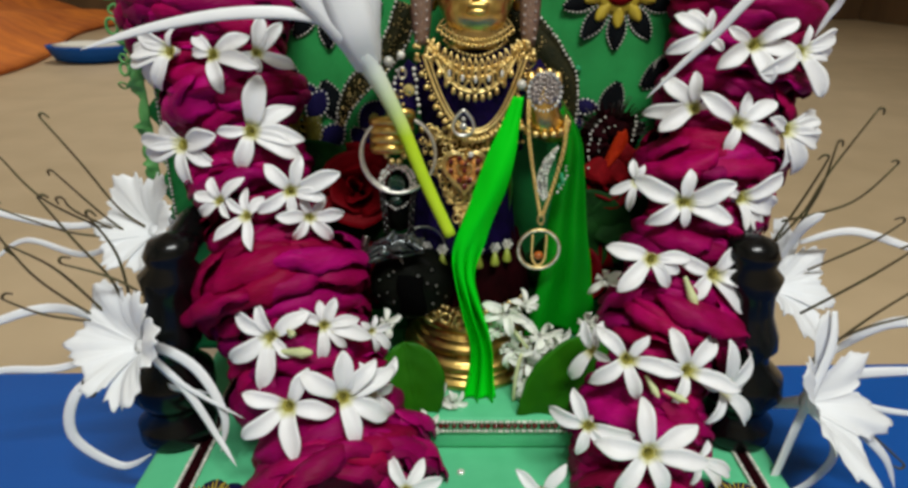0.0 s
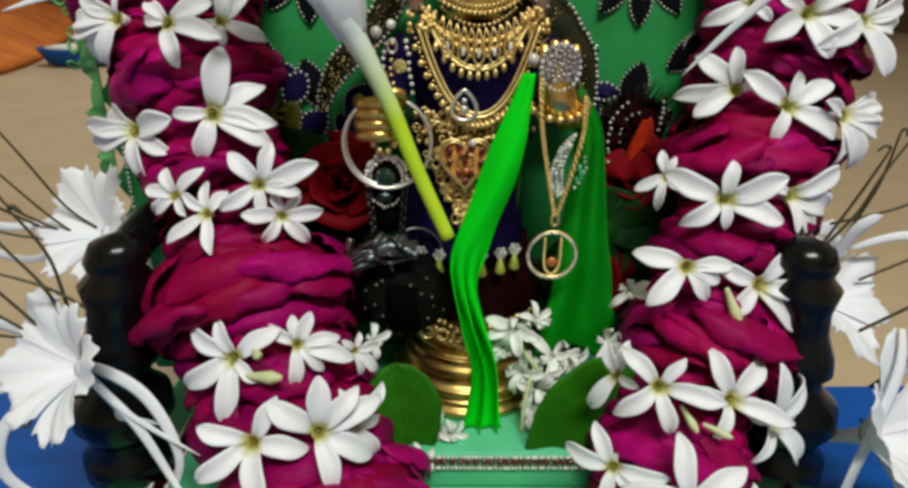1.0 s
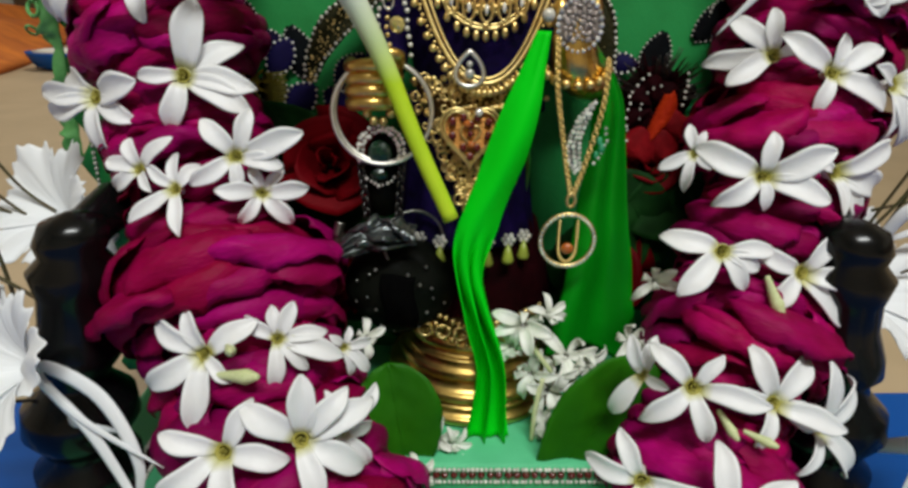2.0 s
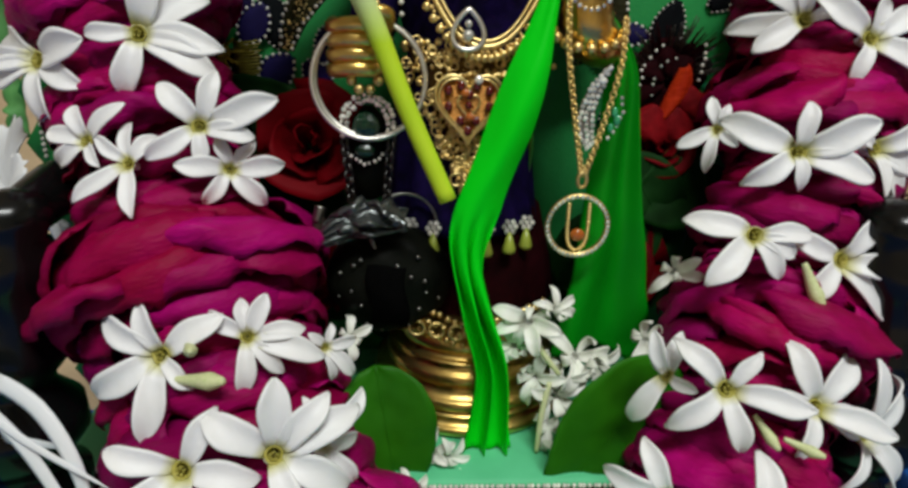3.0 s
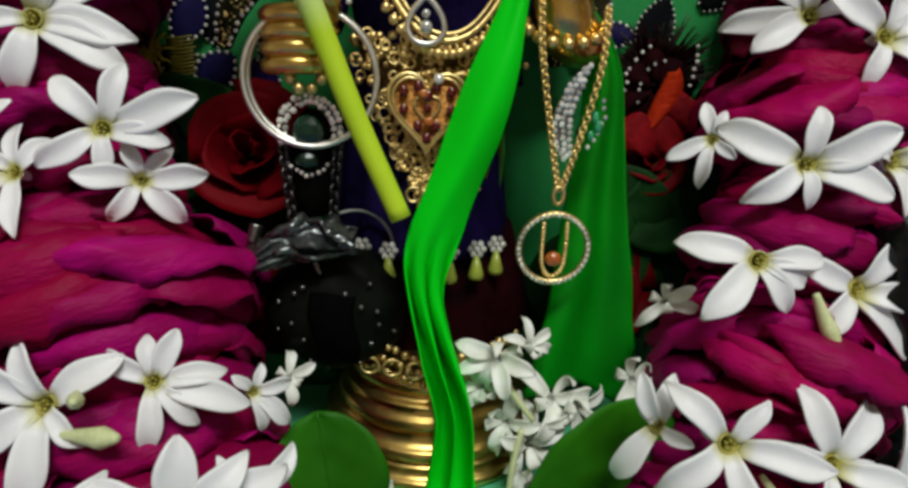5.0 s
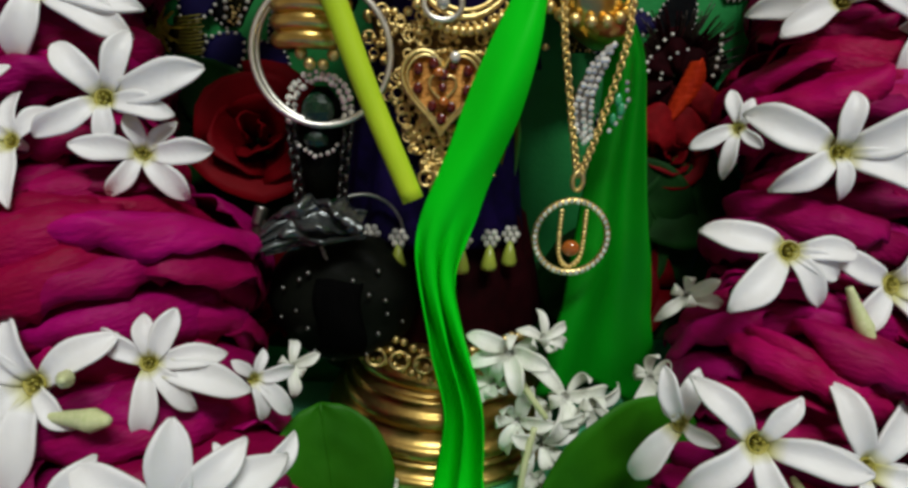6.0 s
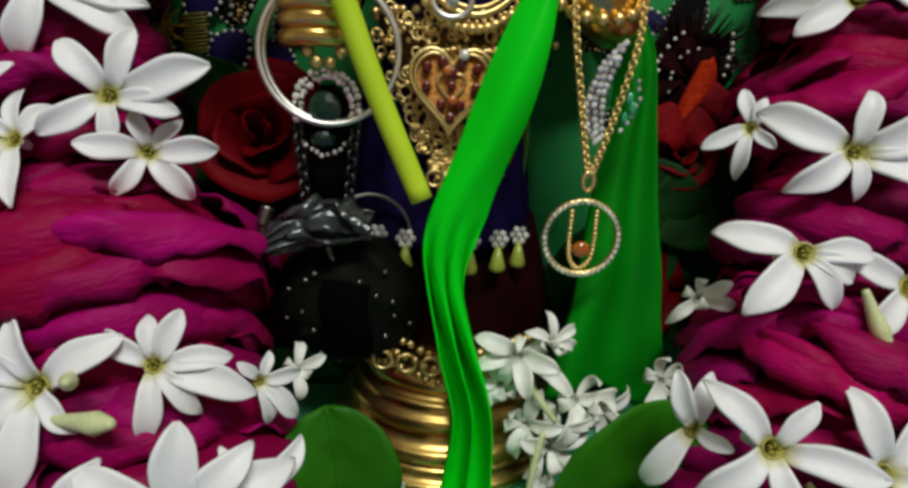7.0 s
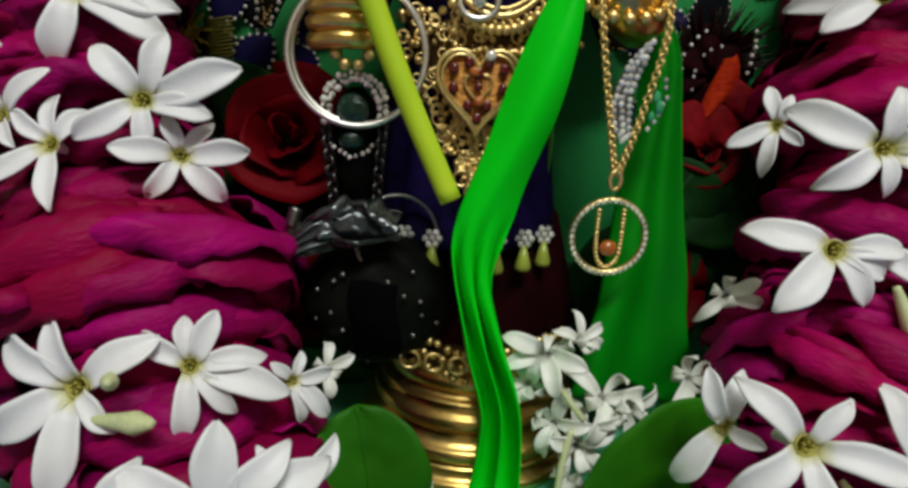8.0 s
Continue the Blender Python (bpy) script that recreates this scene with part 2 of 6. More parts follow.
def tube(bm, pts, radii, steps=24, sides=8, closed=False):
    """A swept tube; radii: one number or several along the way."""
    radii = radii if isinstance(radii, (list, tuple)) else [radii, radii]
    rings = []
    up = Vector((0.13, -0.4, 0.9)).normalized()
    count = steps if closed else steps + 1
    for i in range(count):
        u = i / steps
        if closed:
            k = len(pts)
            s = u * k
            j, f = int(s) % k, s - int(s)
            p = Vector(pts[j]).lerp(Vector(pts[(j + 1) % k]), f)
            q = Vector(pts[(j + 1) % k])
            t = (q - Vector(pts[j])).normalized()
        else:
            p = spline(pts, u)
            t = (spline(pts, min(u + 0.01, 1)) - spline(pts, max(u - 0.01, 0))).normalized()
        side = t.cross(up)
        side = side.normalized() if side.length > 1e-6 else Vector((1, 0, 0))
        nrm = side.cross(t)
        r = lerp_list(radii, u)
        rings.append([bm.verts.new(p + (side * math.cos(a) + nrm * math.sin(a)) * r) for a in (2 * math.pi * k / sides for k in range(sides))])
    for i in range(count if closed else steps):
        a, b = rings[i], rings[(i + 1) % count]
        for k in range(sides):
            bm.faces.new((a[k], a[(k + 1) % sides], b[(k + 1) % sides], b[k]))
    if not closed:
        bm.faces.new(rings[0][::-1]), bm.faces.new(rings[-1])
    return bm


def ring(bm, centre, r, wire, normal=(0, -1, 0), n=36, sides=8, sx=1.0, sz=1.0):
    q = Vector(normal).to_track_quat("Z", "Y")
    pts = [Vector(centre) + q @ Vector((r * sx * math.cos(2 * math.pi * i / n), r * sz * math.sin(2 * math.pi * i / n), 0)) for i in range(n)]
    return tube(bm, pts, wire, n, sides, True)


def ball(bm, c, r, sx=1, sy=1, sz=1, n=8, m=5):
    c = Vector(c)
    rows = []
    for i in range(1, m):
        a = math.pi * i / m
        rows.append([bm.verts.new(c + Vector((r * sx * math.sin(a) * math.cos(2 * math.pi * k / n), r * sy * math.sin(a) * math.sin(2 * math.pi * k / n), r * sz * math.cos(a)))) for k in range(n)])
    t, b = bm.verts.new(c + Vector((0, 0, r * sz))), bm.verts.new(c - Vector((0, 0, r * sz)))
    for k in range(n):
        bm.faces.new((t, rows[0][k], rows[0][(k + 1) % n]))
        bm.faces.new((b, rows[-1][(k + 1) % n], rows[-1][k]))
        for i in range(m - 2):
            bm.faces.new((rows[i][k], rows[i + 1][k], rows[i + 1][(k + 1) % n], rows[i][(k + 1) % n]))
    return bm


def lathe(bm, profile, centre, n=36, sx=1.0, sy=1.0, wave=0.0, waves=0):
    """profile: (radius, z) pairs, turned round the upright axis at centre."""
    rows = []
    for r, z in profile:
        rows.append([])
        for k in range(n):
            a = 2 * math.pi * k / n
            rr = r * (1 + wave * math.cos(waves * a))
            rows[-1].append(bm.verts.new((centre[0] + rr * sx * math.cos(a), centre[1] + rr * sy * math.sin(a), centre[2] + z)))
    for a, b in zip(rows, rows[1:]):
        for k in range(n):
            bm.faces.new((a[k], a[(k + 1) % n], b[(k + 1) % n], b[k]))
    bm.faces.new(rows[0][::-1]), bm.faces.new(rows[-1])
    return bm


def box(bm, lo, hi, bevel=0.0):
    vs = [bm.verts.new((x, y, z)) for x in (lo[0], hi[0]) for y in (lo[1], hi[1]) for z in (lo[2], hi[2])]
    faces = [bm.faces.new([vs[i] for i in q]) for q in ((0, 1, 3, 2), (4, 6, 7, 5), (0, 4, 5, 1), (2, 3, 7, 6), (0, 2, 6, 4), (1, 5, 7, 3))]
    if bevel:
        edges = list({e for f in faces for e in f.edges})
        bmesh.ops.bevel(bm, geom=edges, offset=bevel, segments=3, affect="EDGES", profile=0.5)
    return bm


def beads(bm, pts, r, gap=None, closed=False, jitter=0.0, n=6, m=4):
    """Round beads strung along a smooth line."""
    fine = [spline(pts, i / 200) for i in range(201)]
    gap = gap or 2.05 * r
    left = 0.0
    ball(bm, fine[0], r, n=n, m=m)
    for a, b in zip(fine, fine[1:]):
        left += (b - a).length
        while left >= gap:
            left -= gap
            p = b - (b - a).normalized() * left if (b - a).length else b
            ball(bm, p + Vector((random.uniform(-jitter, jitter), random.uniform(-jitter, jitter), random.uniform(-jitter, jitter))), r, n=n, m=m)
    return bm


BEAD = {}


def bead_mesh(material):
    cut = material.name == "crystal"
    bm = bmesh.new(); ball(bm, (0, 0, 0), 1.0, n=5 if cut else 8, m=4 if cut else 6)
    BEAD[material.name] = mesh_of("bead", bm, material, not cut)


def bead_parts(name, parent, pts, r, gap, material, label="", jitter=0.0):
    """Beads strung along a smooth line, each a part of its own on one shared mesh."""
    fine = [spline(pts, i / 240) for i in range(241)]
    total = sum((b - a).length for a, b in zip(fine, fine[1:]))
    n = max(2, int(total / gap))
    run, k = 0.0, 0
    for a, b in zip(fine, fine[1:]):
        run += (b - a).length
        while k < n and run >= (k + 0.5) * total / n:
            p = b + Vector((random.uniform(-jitter, jitter), random.uniform(-jitter, jitter), random.uniform(-jitter, jitter)))
            under(name, BEAD[material.name], parent, Matrix.Translation(p) @ Matrix.Scale(r * random.uniform(0.9, 1.08), 4), label)
            k += 1


def mesh_of(name, bm, material, smooth=True):
    bmesh.ops.recalc_face_normals(bm, faces=bm.faces)
    me = bpy.data.meshes.new(name)
    bm.to_mesh(me)
    bm.free()
    me.materials.append(material)
    if smooth:
        me.shade_smooth()
    return me


def world_of(ob):
    m = ob.matrix_basis.copy()
    while ob.parent:
        ob = ob.parent
        m = ob.matrix_basis @ m
    return m


def thing(name, loc, label, category, group="", kind=""):
    ob = new(name)
    ob.empty_display_size = 0.01
    ob.matrix_basis = Matrix.Translation(loc)
    return tagged(ob, label, category, group, kind)


def under(name, me, parent, m=None, label=""):
    """A mesh object under a thing, its pose m given in the world."""
    ob = new(name, me)
    ob.parent = parent
    ob.matrix_basis = world_of(parent).inverted() @ (m if m is not None else Matrix())
    return tagged(ob, label) if label else ob


def part(name, bm, material, parent, label="", smooth=True):
    return under(name, mesh_of(name, bm, material, smooth), parent, None, label)


def solo(name, bm, material, label, category, group="", kind="", smooth=True):
    return tagged(new(name, mesh_of(name, bm, material, smooth)), label, category, group, kind)


def facing(p, n, roll=0.0, s=1.0):
    """A pose at p whose local z looks along n."""
    return Matrix.Translation(p) @ Vector(n).to_track_quat("Z", "Y").to_matrix().to_4x4() @ Matrix.Rotation(roll, 4, "Z") @ Matrix.Scale(s, 4)


B = bmesh.new
for m in (M_GOLD, M_CRYSTAL, M_PEARL, M_SILVER, M_RED_STONE, M_PALE, M_DULL):
    bead_mesh(m)

# ---- the room ----
FLOOR = -0.03
bm = B(); box(bm, (-3.0, -2.5, FLOOR - 0.1), (3.0, 5.0, FLOOR)); solo("floor", bm, M_FLOOR, "beige polished stone floor of the room", "floor", kind="structure", smooth=False)
bm = B(); box(bm, (-3.0, -2.5, 2.7), (3.0, 5.0, 2.8)); solo("ceiling", bm, M_WALL, "plain off-white painted ceiling", "ceiling", kind="structure", smooth=False)
bm = B(); box(bm, (-3.0, 5.0, FLOOR - 0.1), (3.0, 5.12, 2.8)); solo("wall_north", bm, M_WALL, "plain off-white painted wall", "wall", kind="structure", smooth=False)
bm = B(); box(bm, (-3.0, -2.62, FLOOR - 0.1), (3.0, -2.5, 2.8)); solo("wall_south", bm, M_WALL, "plain off-white painted wall", "wall", kind="structure", smooth=False)
bm = B(); box(bm, (-3.12, -2.62, FLOOR - 0.1), (-3.0, 5.12, 2.8)); solo("wall_west", bm, M_WALL, "plain off-white painted wall", "wall", kind="structure", smooth=False)
bm = B(); box(bm, (3.0, -2.62, FLOOR - 0.1), (3.12, 5.12, 2.8)); solo("wall_east", bm, M_WALL, "plain off-white painted wall", "wall", kind="structure", smooth=False)
# Tall brown strips along two walls, added to stand in for shadowed wall.
bm = B(); box(bm, (2.96, -2.49, FLOOR), (2.997, 4.955, FLOOR + 0.80), 0.008); solo("baseboard", bm, M_BROWN, "tall dark brown strip standing in for the shaded side wall", "baseboard", kind="structure")
bm = B(); box(bm, (-2.99, 4.96, FLOOR), (2.99, 4.997, FLOOR + 0.80), 0.008); solo("baseboard", bm, M_BROWN, "tall dark brown strip standing in for the shaded far wall", "baseboard", kind="structure")

# low blue board on which the throne stands
bm = B(); box(bm, (-0.62, -0.25, FLOOR), (0.62, 0.463, 0.0), 0.004)
ob = solo("blue_board", bm, M_BLUE, "low flat blue painted board lying on the floor", "board")
ob.matrix_basis = Matrix.Rotation(radians(1.2), 4, "Z")

# orange cloth and a blue dish on the floor far behind
bm = B()


def orange(u, v):
    x = -2.95 + (1.50 - 0.55 * v + 0.10 * math.sin(7 * v)) * u
    rim = (1 - abs(2 * u - 1) ** 4) * (1 - abs(2 * v - 1) ** 4)
    return (x, 1.75 + 2.9 * v + 0.08 * math.sin(4 * u), FLOOR + 0.012 + (0.11 + 0.04 * math.sin(9 * u + 5 * v) + 0.02 * math.sin(23 * u + 3 * v)) * rim)


sheet(bm, orange, 36, 30, 0.02)
solo("orange_cloth", bm, M_ORANGE, "crumpled orange cloth lying on the floor", "cloth")
dish = thing("blue_dish", (-1.335, 2.52, FLOOR), "shallow blue plastic dish with a white inside", "dish")
bm = B(); lathe(bm, [(0.08, 0.0), (0.12, 0.010), (0.145, 0.05), (0.15, 0.062), (0.14, 0.058), (0.08, 0.04)], (-1.335, 2.52, FLOOR), 32, 1.0, 0.7); part("bowl", bm, M_BLUE, dish)
bm = B(); lathe(bm, [(0.10, 0.042), (0.128, 0.064), (0.09, 0.07), (0.02, 0.072)], (-1.335, 2.52, FLOOR), 32, 1.0, 0.7); part("lid", bm, M_WALL, dish, "white lid")

# ---- the throne ----
throne = thing("throne", (0.01, 0.33, 0.0), "small throne with black lacquered posts and green velvet cover", "throne")
bm = B(); box(bm, (-0.182, 0.20, 0.0), (0.195, 0.446, 0.035), 0.006); part("seat", bm, M_MINT, throne, "green velvet covered seat")
bm = B(); box(bm, (-0.075, 0.322, 0.035), (0.10, 0.43, 0.0575), 0.003); part("step", bm, M_MINT, throne, "raised green velvet step")


def back_panel(u, v):
    x = 0.012 + (v - 0.5) * (0.41 + 0.008 * math.sin(u * 60)) - 0.004
    top = 0.40 - 0.5 * abs(v - 0.5) ** 2
    return (x, 0.437 + 0.0015 * math.sin(v * 23 + u * 9), 0.036 + (top - 0.036) * u)


bm = B(); sheet(bm, back_panel, 40, 30, 0.008); back = part("backrest", bm, M_GREEN, throne, "green velvet backrest panel with dark beaded motifs")


def post_profile():
    return [(0.016, 0.0), (0.020, 0.004), (0.020, 0.014), (0.014, 0.02), (0.016, 0.026), (0.0215, 0.036), (0.0205, 0.047), (0.013, 0.056), (0.012, 0.061), (0.016, 0.067), (0.0155, 0.075), (0.012, 0.088),
            (0.012, 0.10), (0.015, 0.112), (0.011, 0.118), (0.013, 0.124), (0.011, 0.132), (0.003, 0.136)]


for x in (-0.171, 0.177):
    inward = 0.016 if x < 0 else -0.010
    bm = B(); lathe(bm, [(1.15 * r, z) for r, z in post_profile()], (0, 0, 0), 28)
    for v in bm.verts:
        v.co.x += inward * (v.co.z / 0.136) ** 2
    bm.transform(Matrix.Translation((x, 0.338, 0.035)))
    part("post", bm, M_BLACK, throne, "turned black lacquered post")
    bm = B(); tube(bm, [(x + inward, 0.34, 0.160), (x + inward, 0.37, 0.163), (x + inward, 0.40, 0.16), (x + inward, 0.432, 0.162)], [0.009, 0.011, 0.010, 0.009], 20, 12); part("armrest", bm, M_BLACK, throne, "black lacquered armrest")
# braid along the step's front edge and the seat's sides
for za, ma, w in ((0.0567, M_PEARL, 0.0010), (0.0500, M_PEARL, 0.0010)):
    bead_parts("bead", throne, [(-0.066, 0.3205, za), (0.01, 0.3203, za), (0.092, 0.3205, za)], w, 2.05 * w, ma, "pearl bead")
bead_parts("bead", throne, [(-0.066, 0.321, 0.0534), (0.01, 0.3208, 0.0534), (0.092, 0.321, 0.0534)], 0.0019, 0.0040, M_RED_STONE, "red stone")
for sx in (-1, 1):
    xs = 0.012 + sx * 0.163
    bm = B(); box(bm, (xs - 0.0035, 0.215, 0.0352), (xs + 0.0035, 0.42, 0.0362), 0.0004); part("braid", bm, M_MAROON, throne, "brown braid band")
    for o in (-0.0042, 0.0042):
        bead_parts("bead", throne, [(xs + o, 0.215, 0.0365), (xs + o, 0.31, 0.0365), (xs + o, 0.42, 0.0365)], 0.0012, 2.05 * 0.0012, M_PEARL, "pearl bead")


def pointed(bm, cx, y, cz, length, width, ang, thick=0.0016):
    """A leaf-shaped patch standing against the panel."""
    ca, sa = math.cos(ang), math.sin(ang)

    def f(u, v):
        w = width * math.sin(math.pi * min(1, u * 0.93 + 0.05)) ** 0.75 * (v - 0.5)
        l = length * u
        return (cx + ca * l - sa * w, y - 0.0015 * math.sin(math.pi * v), cz + sa * l + ca * w)
    return sheet(bm, f, 12, 6, thick)


def leaf_rim(bm, cx, y, cz, length, width, ang, r):
    ca, sa = math.cos(ang), math.sin(ang)
    for s in (-0.5, 0.5):
        pts = []
        for i in range(9):
            u = i / 8
            w = width * math.sin(math.pi * min(1, u * 0.93 + 0.05)) ** 0.75 * s
            pts.append((cx + ca * length * u - sa * w, y, cz + sa * length * u + ca * w))
        beads(bm, pts, 1.25 * r, 4.6 * r)


for sgn in (-1, 1):
    cx, cz = 0.012 + sgn * 0.090, 0.295
    for k in range(10):
        a = math.pi * 2 * k / 10 - math.pi / 2
        bm = B(); pointed(bm, cx + 0.012 * math.cos(a), 0.4315, cz + 0.012 * math.sin(a), 0.024, 0.012, a)
        part("motif_petal", bm, M_DARK_MOTIF, back, "dark velvet petal of a motif")
        bm = B(); pointed(bm, cx + 0.011 * math.cos(a), 0.4300, cz + 0.011 * math.sin(a), 0.0115, 0.0065, a); part("motif_petal", bm, M_YELLOW, back, "yellow inner petal of a motif")
        bm = B(); leaf_rim(bm, cx + 0.012 * math.cos(a), 0.4305, cz + 0.012 * math.sin(a), 0.024, 0.012, a, 0.00055); tagged(part("bead_rim", bm, M_PEARL, back, "silver bead rim"), kind="stuff")
    bm = B(); lathe(bm, [(0.016, 0), (0.013, 0.002), (0.005, 0.003)], (0, 0, 0), 24); bm.transform(Matrix.Translation((cx, 0.4305, cz)) @ Matrix.Rotation(radians(90), 4, "X")); part("motif_centre", bm, M_YELLOW, back, "yellow motif centre")
    bm = B(); lathe(bm, [(0.010, 0.002), (0.008, 0.004), (0.002, 0.005)], (0, 0, 0), 20); bm.transform(Matrix.Translation((cx, 0.4300, cz)) @ Matrix.Rotation(radians(90), 4, "X")); part("motif_centre", bm, M_RED, back, "red motif centre")
    for dx, z, ln, wd, a, mm in ((0.088, 0.214, 0.026, 0.016, 1.3, M_DARK_MOTIF), (0.072, 0.209, 0.022, 0.016, 2.3, M_PURPLE), (0.094, 0.200, 0.024, 0.014, 0.5, M_DARK_MOTIF), (0.080, 0.196, 0.022, 0.013, -2.4, M_PURPLE),
                                  (0.092, 0.186, 0.03, 0.014, -1.4, M_RED), (0.110, 0.236, 0.03, 0.016, 0.7, M_DARK_MOTIF), (0.120, 0.205, 0.03, 0.015, 0.1, M_DARK_MOTIF)):
        aa = a if sgn > 0 else math.pi - a
        bm = B(); pointed(bm, 0.012 + sgn * dx, 0.4315, z, ln, wd, aa); part("motif_petal", bm, mm, back)
        bm = B(); leaf_rim(bm, 0.012 + sgn * dx, 0.4305, z, ln, wd, aa, 0.00055); tagged(part("bead_rim", bm, M_PEARL, back, "silver bead rim"), kind="stuff")
    bead_parts("bead", back, [(0.012 + sgn * (0.128 + 0.012 * math.cos(t)), 0.4305, 0.246 + 0.012 * math.sin(t)) for t in (0.2, 1.0, 1.8, 2.6, 3.4, 4.0)], 0.0009, 0.002, M_PEARL, "pearl bead")
    for dx, z in ((0.068, 0.247), (0.115, 0.2), (0.15, 0.29), (0.04, 0.33)):
        bm = B(); lathe(bm, [(0.0026, 0), (0.002, 0.0014), (0.0006, 0.002)], (0, 0, 0), 10); bm.transform(Matrix.Translation((0.012 + sgn * dx, 0.4325, z)) @ Matrix.Rotation(radians(90), 4, "X")); part("stud", bm, M_PALE_GREEN, back, "small green glass stud")
    bead_parts("bead", back, [(0.008 + sgn * 0.200, 0.4305, 0.12), (0.008 + sgn * 0.200, 0.4305, 0.22), (0.008 + sgn * 0.197, 0.4305, 0.34)], 0.0011, 0.003, M_PEARL, "pearl bead")
bm = B(); sheet(bm, lambda u, v: (-0.199 - 0.009 * v * (0.75 + 0.5 * noise.noise((14 * u, 1, 2)) + 0.35 * abs(math.sin(70 * u))), 0.433 - 0.003 * v * math.sin(38 * u) - 0.002 * noise.noise((30 * u, v, 5)), 0.17 + 0.20 * u + 0.003 * v * math.sin(50 * u)), 120, 5, 0.0008)
part("lace_edge", bm, M_LACE, back, "frilled pale green lace edging")
bm = B(); ring(bm, (0, 0, 0), 0.0042, 0.0009, n=14, sides=6, sz=0.7); LACE = mesh_of("lace_loop", bm, M_LACE)
for i in range(13):
    under("lace_loop", LACE, back, Matrix.Translation((-0.208 - 0.0045 * random.random(), 0.432, 0.232 + 0.0095 * i + 0.004 * random.random())) @ Matrix.Rotation(random.uniform(-1.5, 1.5), 4, "Y") @ Matrix.Rotation(random.uniform(-0.8, 0.8), 4, "Z") @ Matrix.Scale(random.uniform(0.6, 1.25), 4), "green lace loop")
# spiky thread fringes between the motifs
for cx, cz, mm in ((-0.098, 0.190, M_YELLOW), (-0.104, 0.212, M_YELLOW), (0.112, 0.214, M_MAROON), (0.104, 0.216, M_DARK_MOTIF)):
    bm = B()
    ball(bm, (cx, 0.428, cz), 0.0045, 1, 0.6, 1, 10, 7)
    for k in range(30):
        a, t = random.uniform(0, 6.28), random.uniform(0.7, 1.2)
        tube(bm, [(cx, 0.428, cz), (cx + 0.006 * math.cos(a), 0.424, cz + 0.006 * math.sin(a)), (cx + 0.0105 * t * math.cos(a), 0.423, cz + 0.0105 * t * math.sin(a))], [0.0008, 0.0005, 0.0003], 4, 4)
    part("thread_tuft", bm, mm, back, "spiky thread tuft")
for x, z, lean in ((-0.097, 0.209, 0.15), (-0.099, 0.193, -0.25), (-0.104, 0.179, -0.1)):
    bm = B()
    for k in range(11):
        d = (k - 5) * 0.0014
        tube(bm, [(x, 0.427, z + d), (x + 0.006, 0.422, z + d + 0.004 * lean), (x + 0.012 + 0.001 * (k % 2), 0.421, z + d + 0.012 * lean)], [0.0008, 0.0006, 0.0003], 4, 5)
    part("thread_comb", bm, M_OLIVE, back, "olive yellow thread fringe")
for x, z, ln, wd, a in ((-0.086, 0.197, 0.020, 0.015, 0.75), (-0.093, 0.216, 0.020, 0.014, 1.0), (0.078, 0.2245, 0.016, 0.010, -0.1)):
    bm = B(); pointed(bm, x, 0.4285, z, ln, wd, a); part("motif_petal", bm, M_PURPLE, back, "deep blue velvet petal of a motif")
    bm = B(); leaf_rim(bm, x, 0.4270, z, ln, wd, a, 0.0007); tagged(part("bead_rim", bm, M_PEARL, back, "silver bead rim"), kind="stuff")
for x, y in ((0.005, 0.302), (0.168, 0.29)):
    bm = B(); lathe(bm, [(0.0026, 0), (0.002, 0.0014), (0.0006, 0.002)], (x, y, 0.035), 10); part("stud", bm, M_CRYSTAL, throne, "small clear stud")
# embroidered flowers in the seat's front corners
for sgn in (-1, 1):
    cx, cy = 0.012 + sgn * 0.142, 0.272
    for k in range(7):
        a = 2 * math.pi * k / 7
        bm = B(); ball(bm, (cx + 0.013 * math.cos(a), cy + 0.013 * math.sin(a), 0.038), 0.008, 1, 1, 0.4, 10, 6); part("embroidered_petal", bm, M_PURPLE, throne, "purple embroidered petal")
    bm = B()
    for k in range(26):
        a, t = 2 * math.pi * k / 26, 0.4 + 0.5 * random.random()
        tube(bm, [(cx, cy, 0.038), (cx + 0.006 * math.cos(a), cy + 0.006 * math.sin(a), 0.044), (cx + 0.011 * math.cos(a), cy + 0.011 * math.sin(a), 0.04 + 0.009 * t)], [0.0006, 0.0004], 4, 4)
    part("thread_tuft", bm, M_YELLOW, throne, "yellow thread tuft")

# ---- the statue: one plain golden mesh ----
SX, SY = 0.012, 0.398
bm = B()
RINGS = [(0.0470, 0.007), (0.0435, 0.004), (0.0450, 0.008), (0.0395, 0.010), (0.0365, 0.004), (0.0350, 0.010)]
outline, z = [], 0.0
for r, h in RINGS:
    outline += [(r - 0.004 + 0.004 * math.sin(math.pi * k / 6) ** 0.6, z + h * k / 6) for k in range(6)]
    z += h
lathe(bm, outline + [(0.031, z), (0.02, z + 0.004)], (SX, SY - 0.004, 0.0575), 48)
lathe(bm, [(0.02, 0.10), (0.024, 0.14), (0.026, 0.18), (0.024, 0.20), (0.027, 0.225), (0.031, 0.245), (0.026, 0.258), (0.013, 0.266), (0.011, 0.28)], (SX, SY, 0.0), 32, 1.0, 0.75)
ball(bm, (SX, SY - 0.006, 0.304), 0.027, 0.9, 0.95, 1.25, 24, 16)
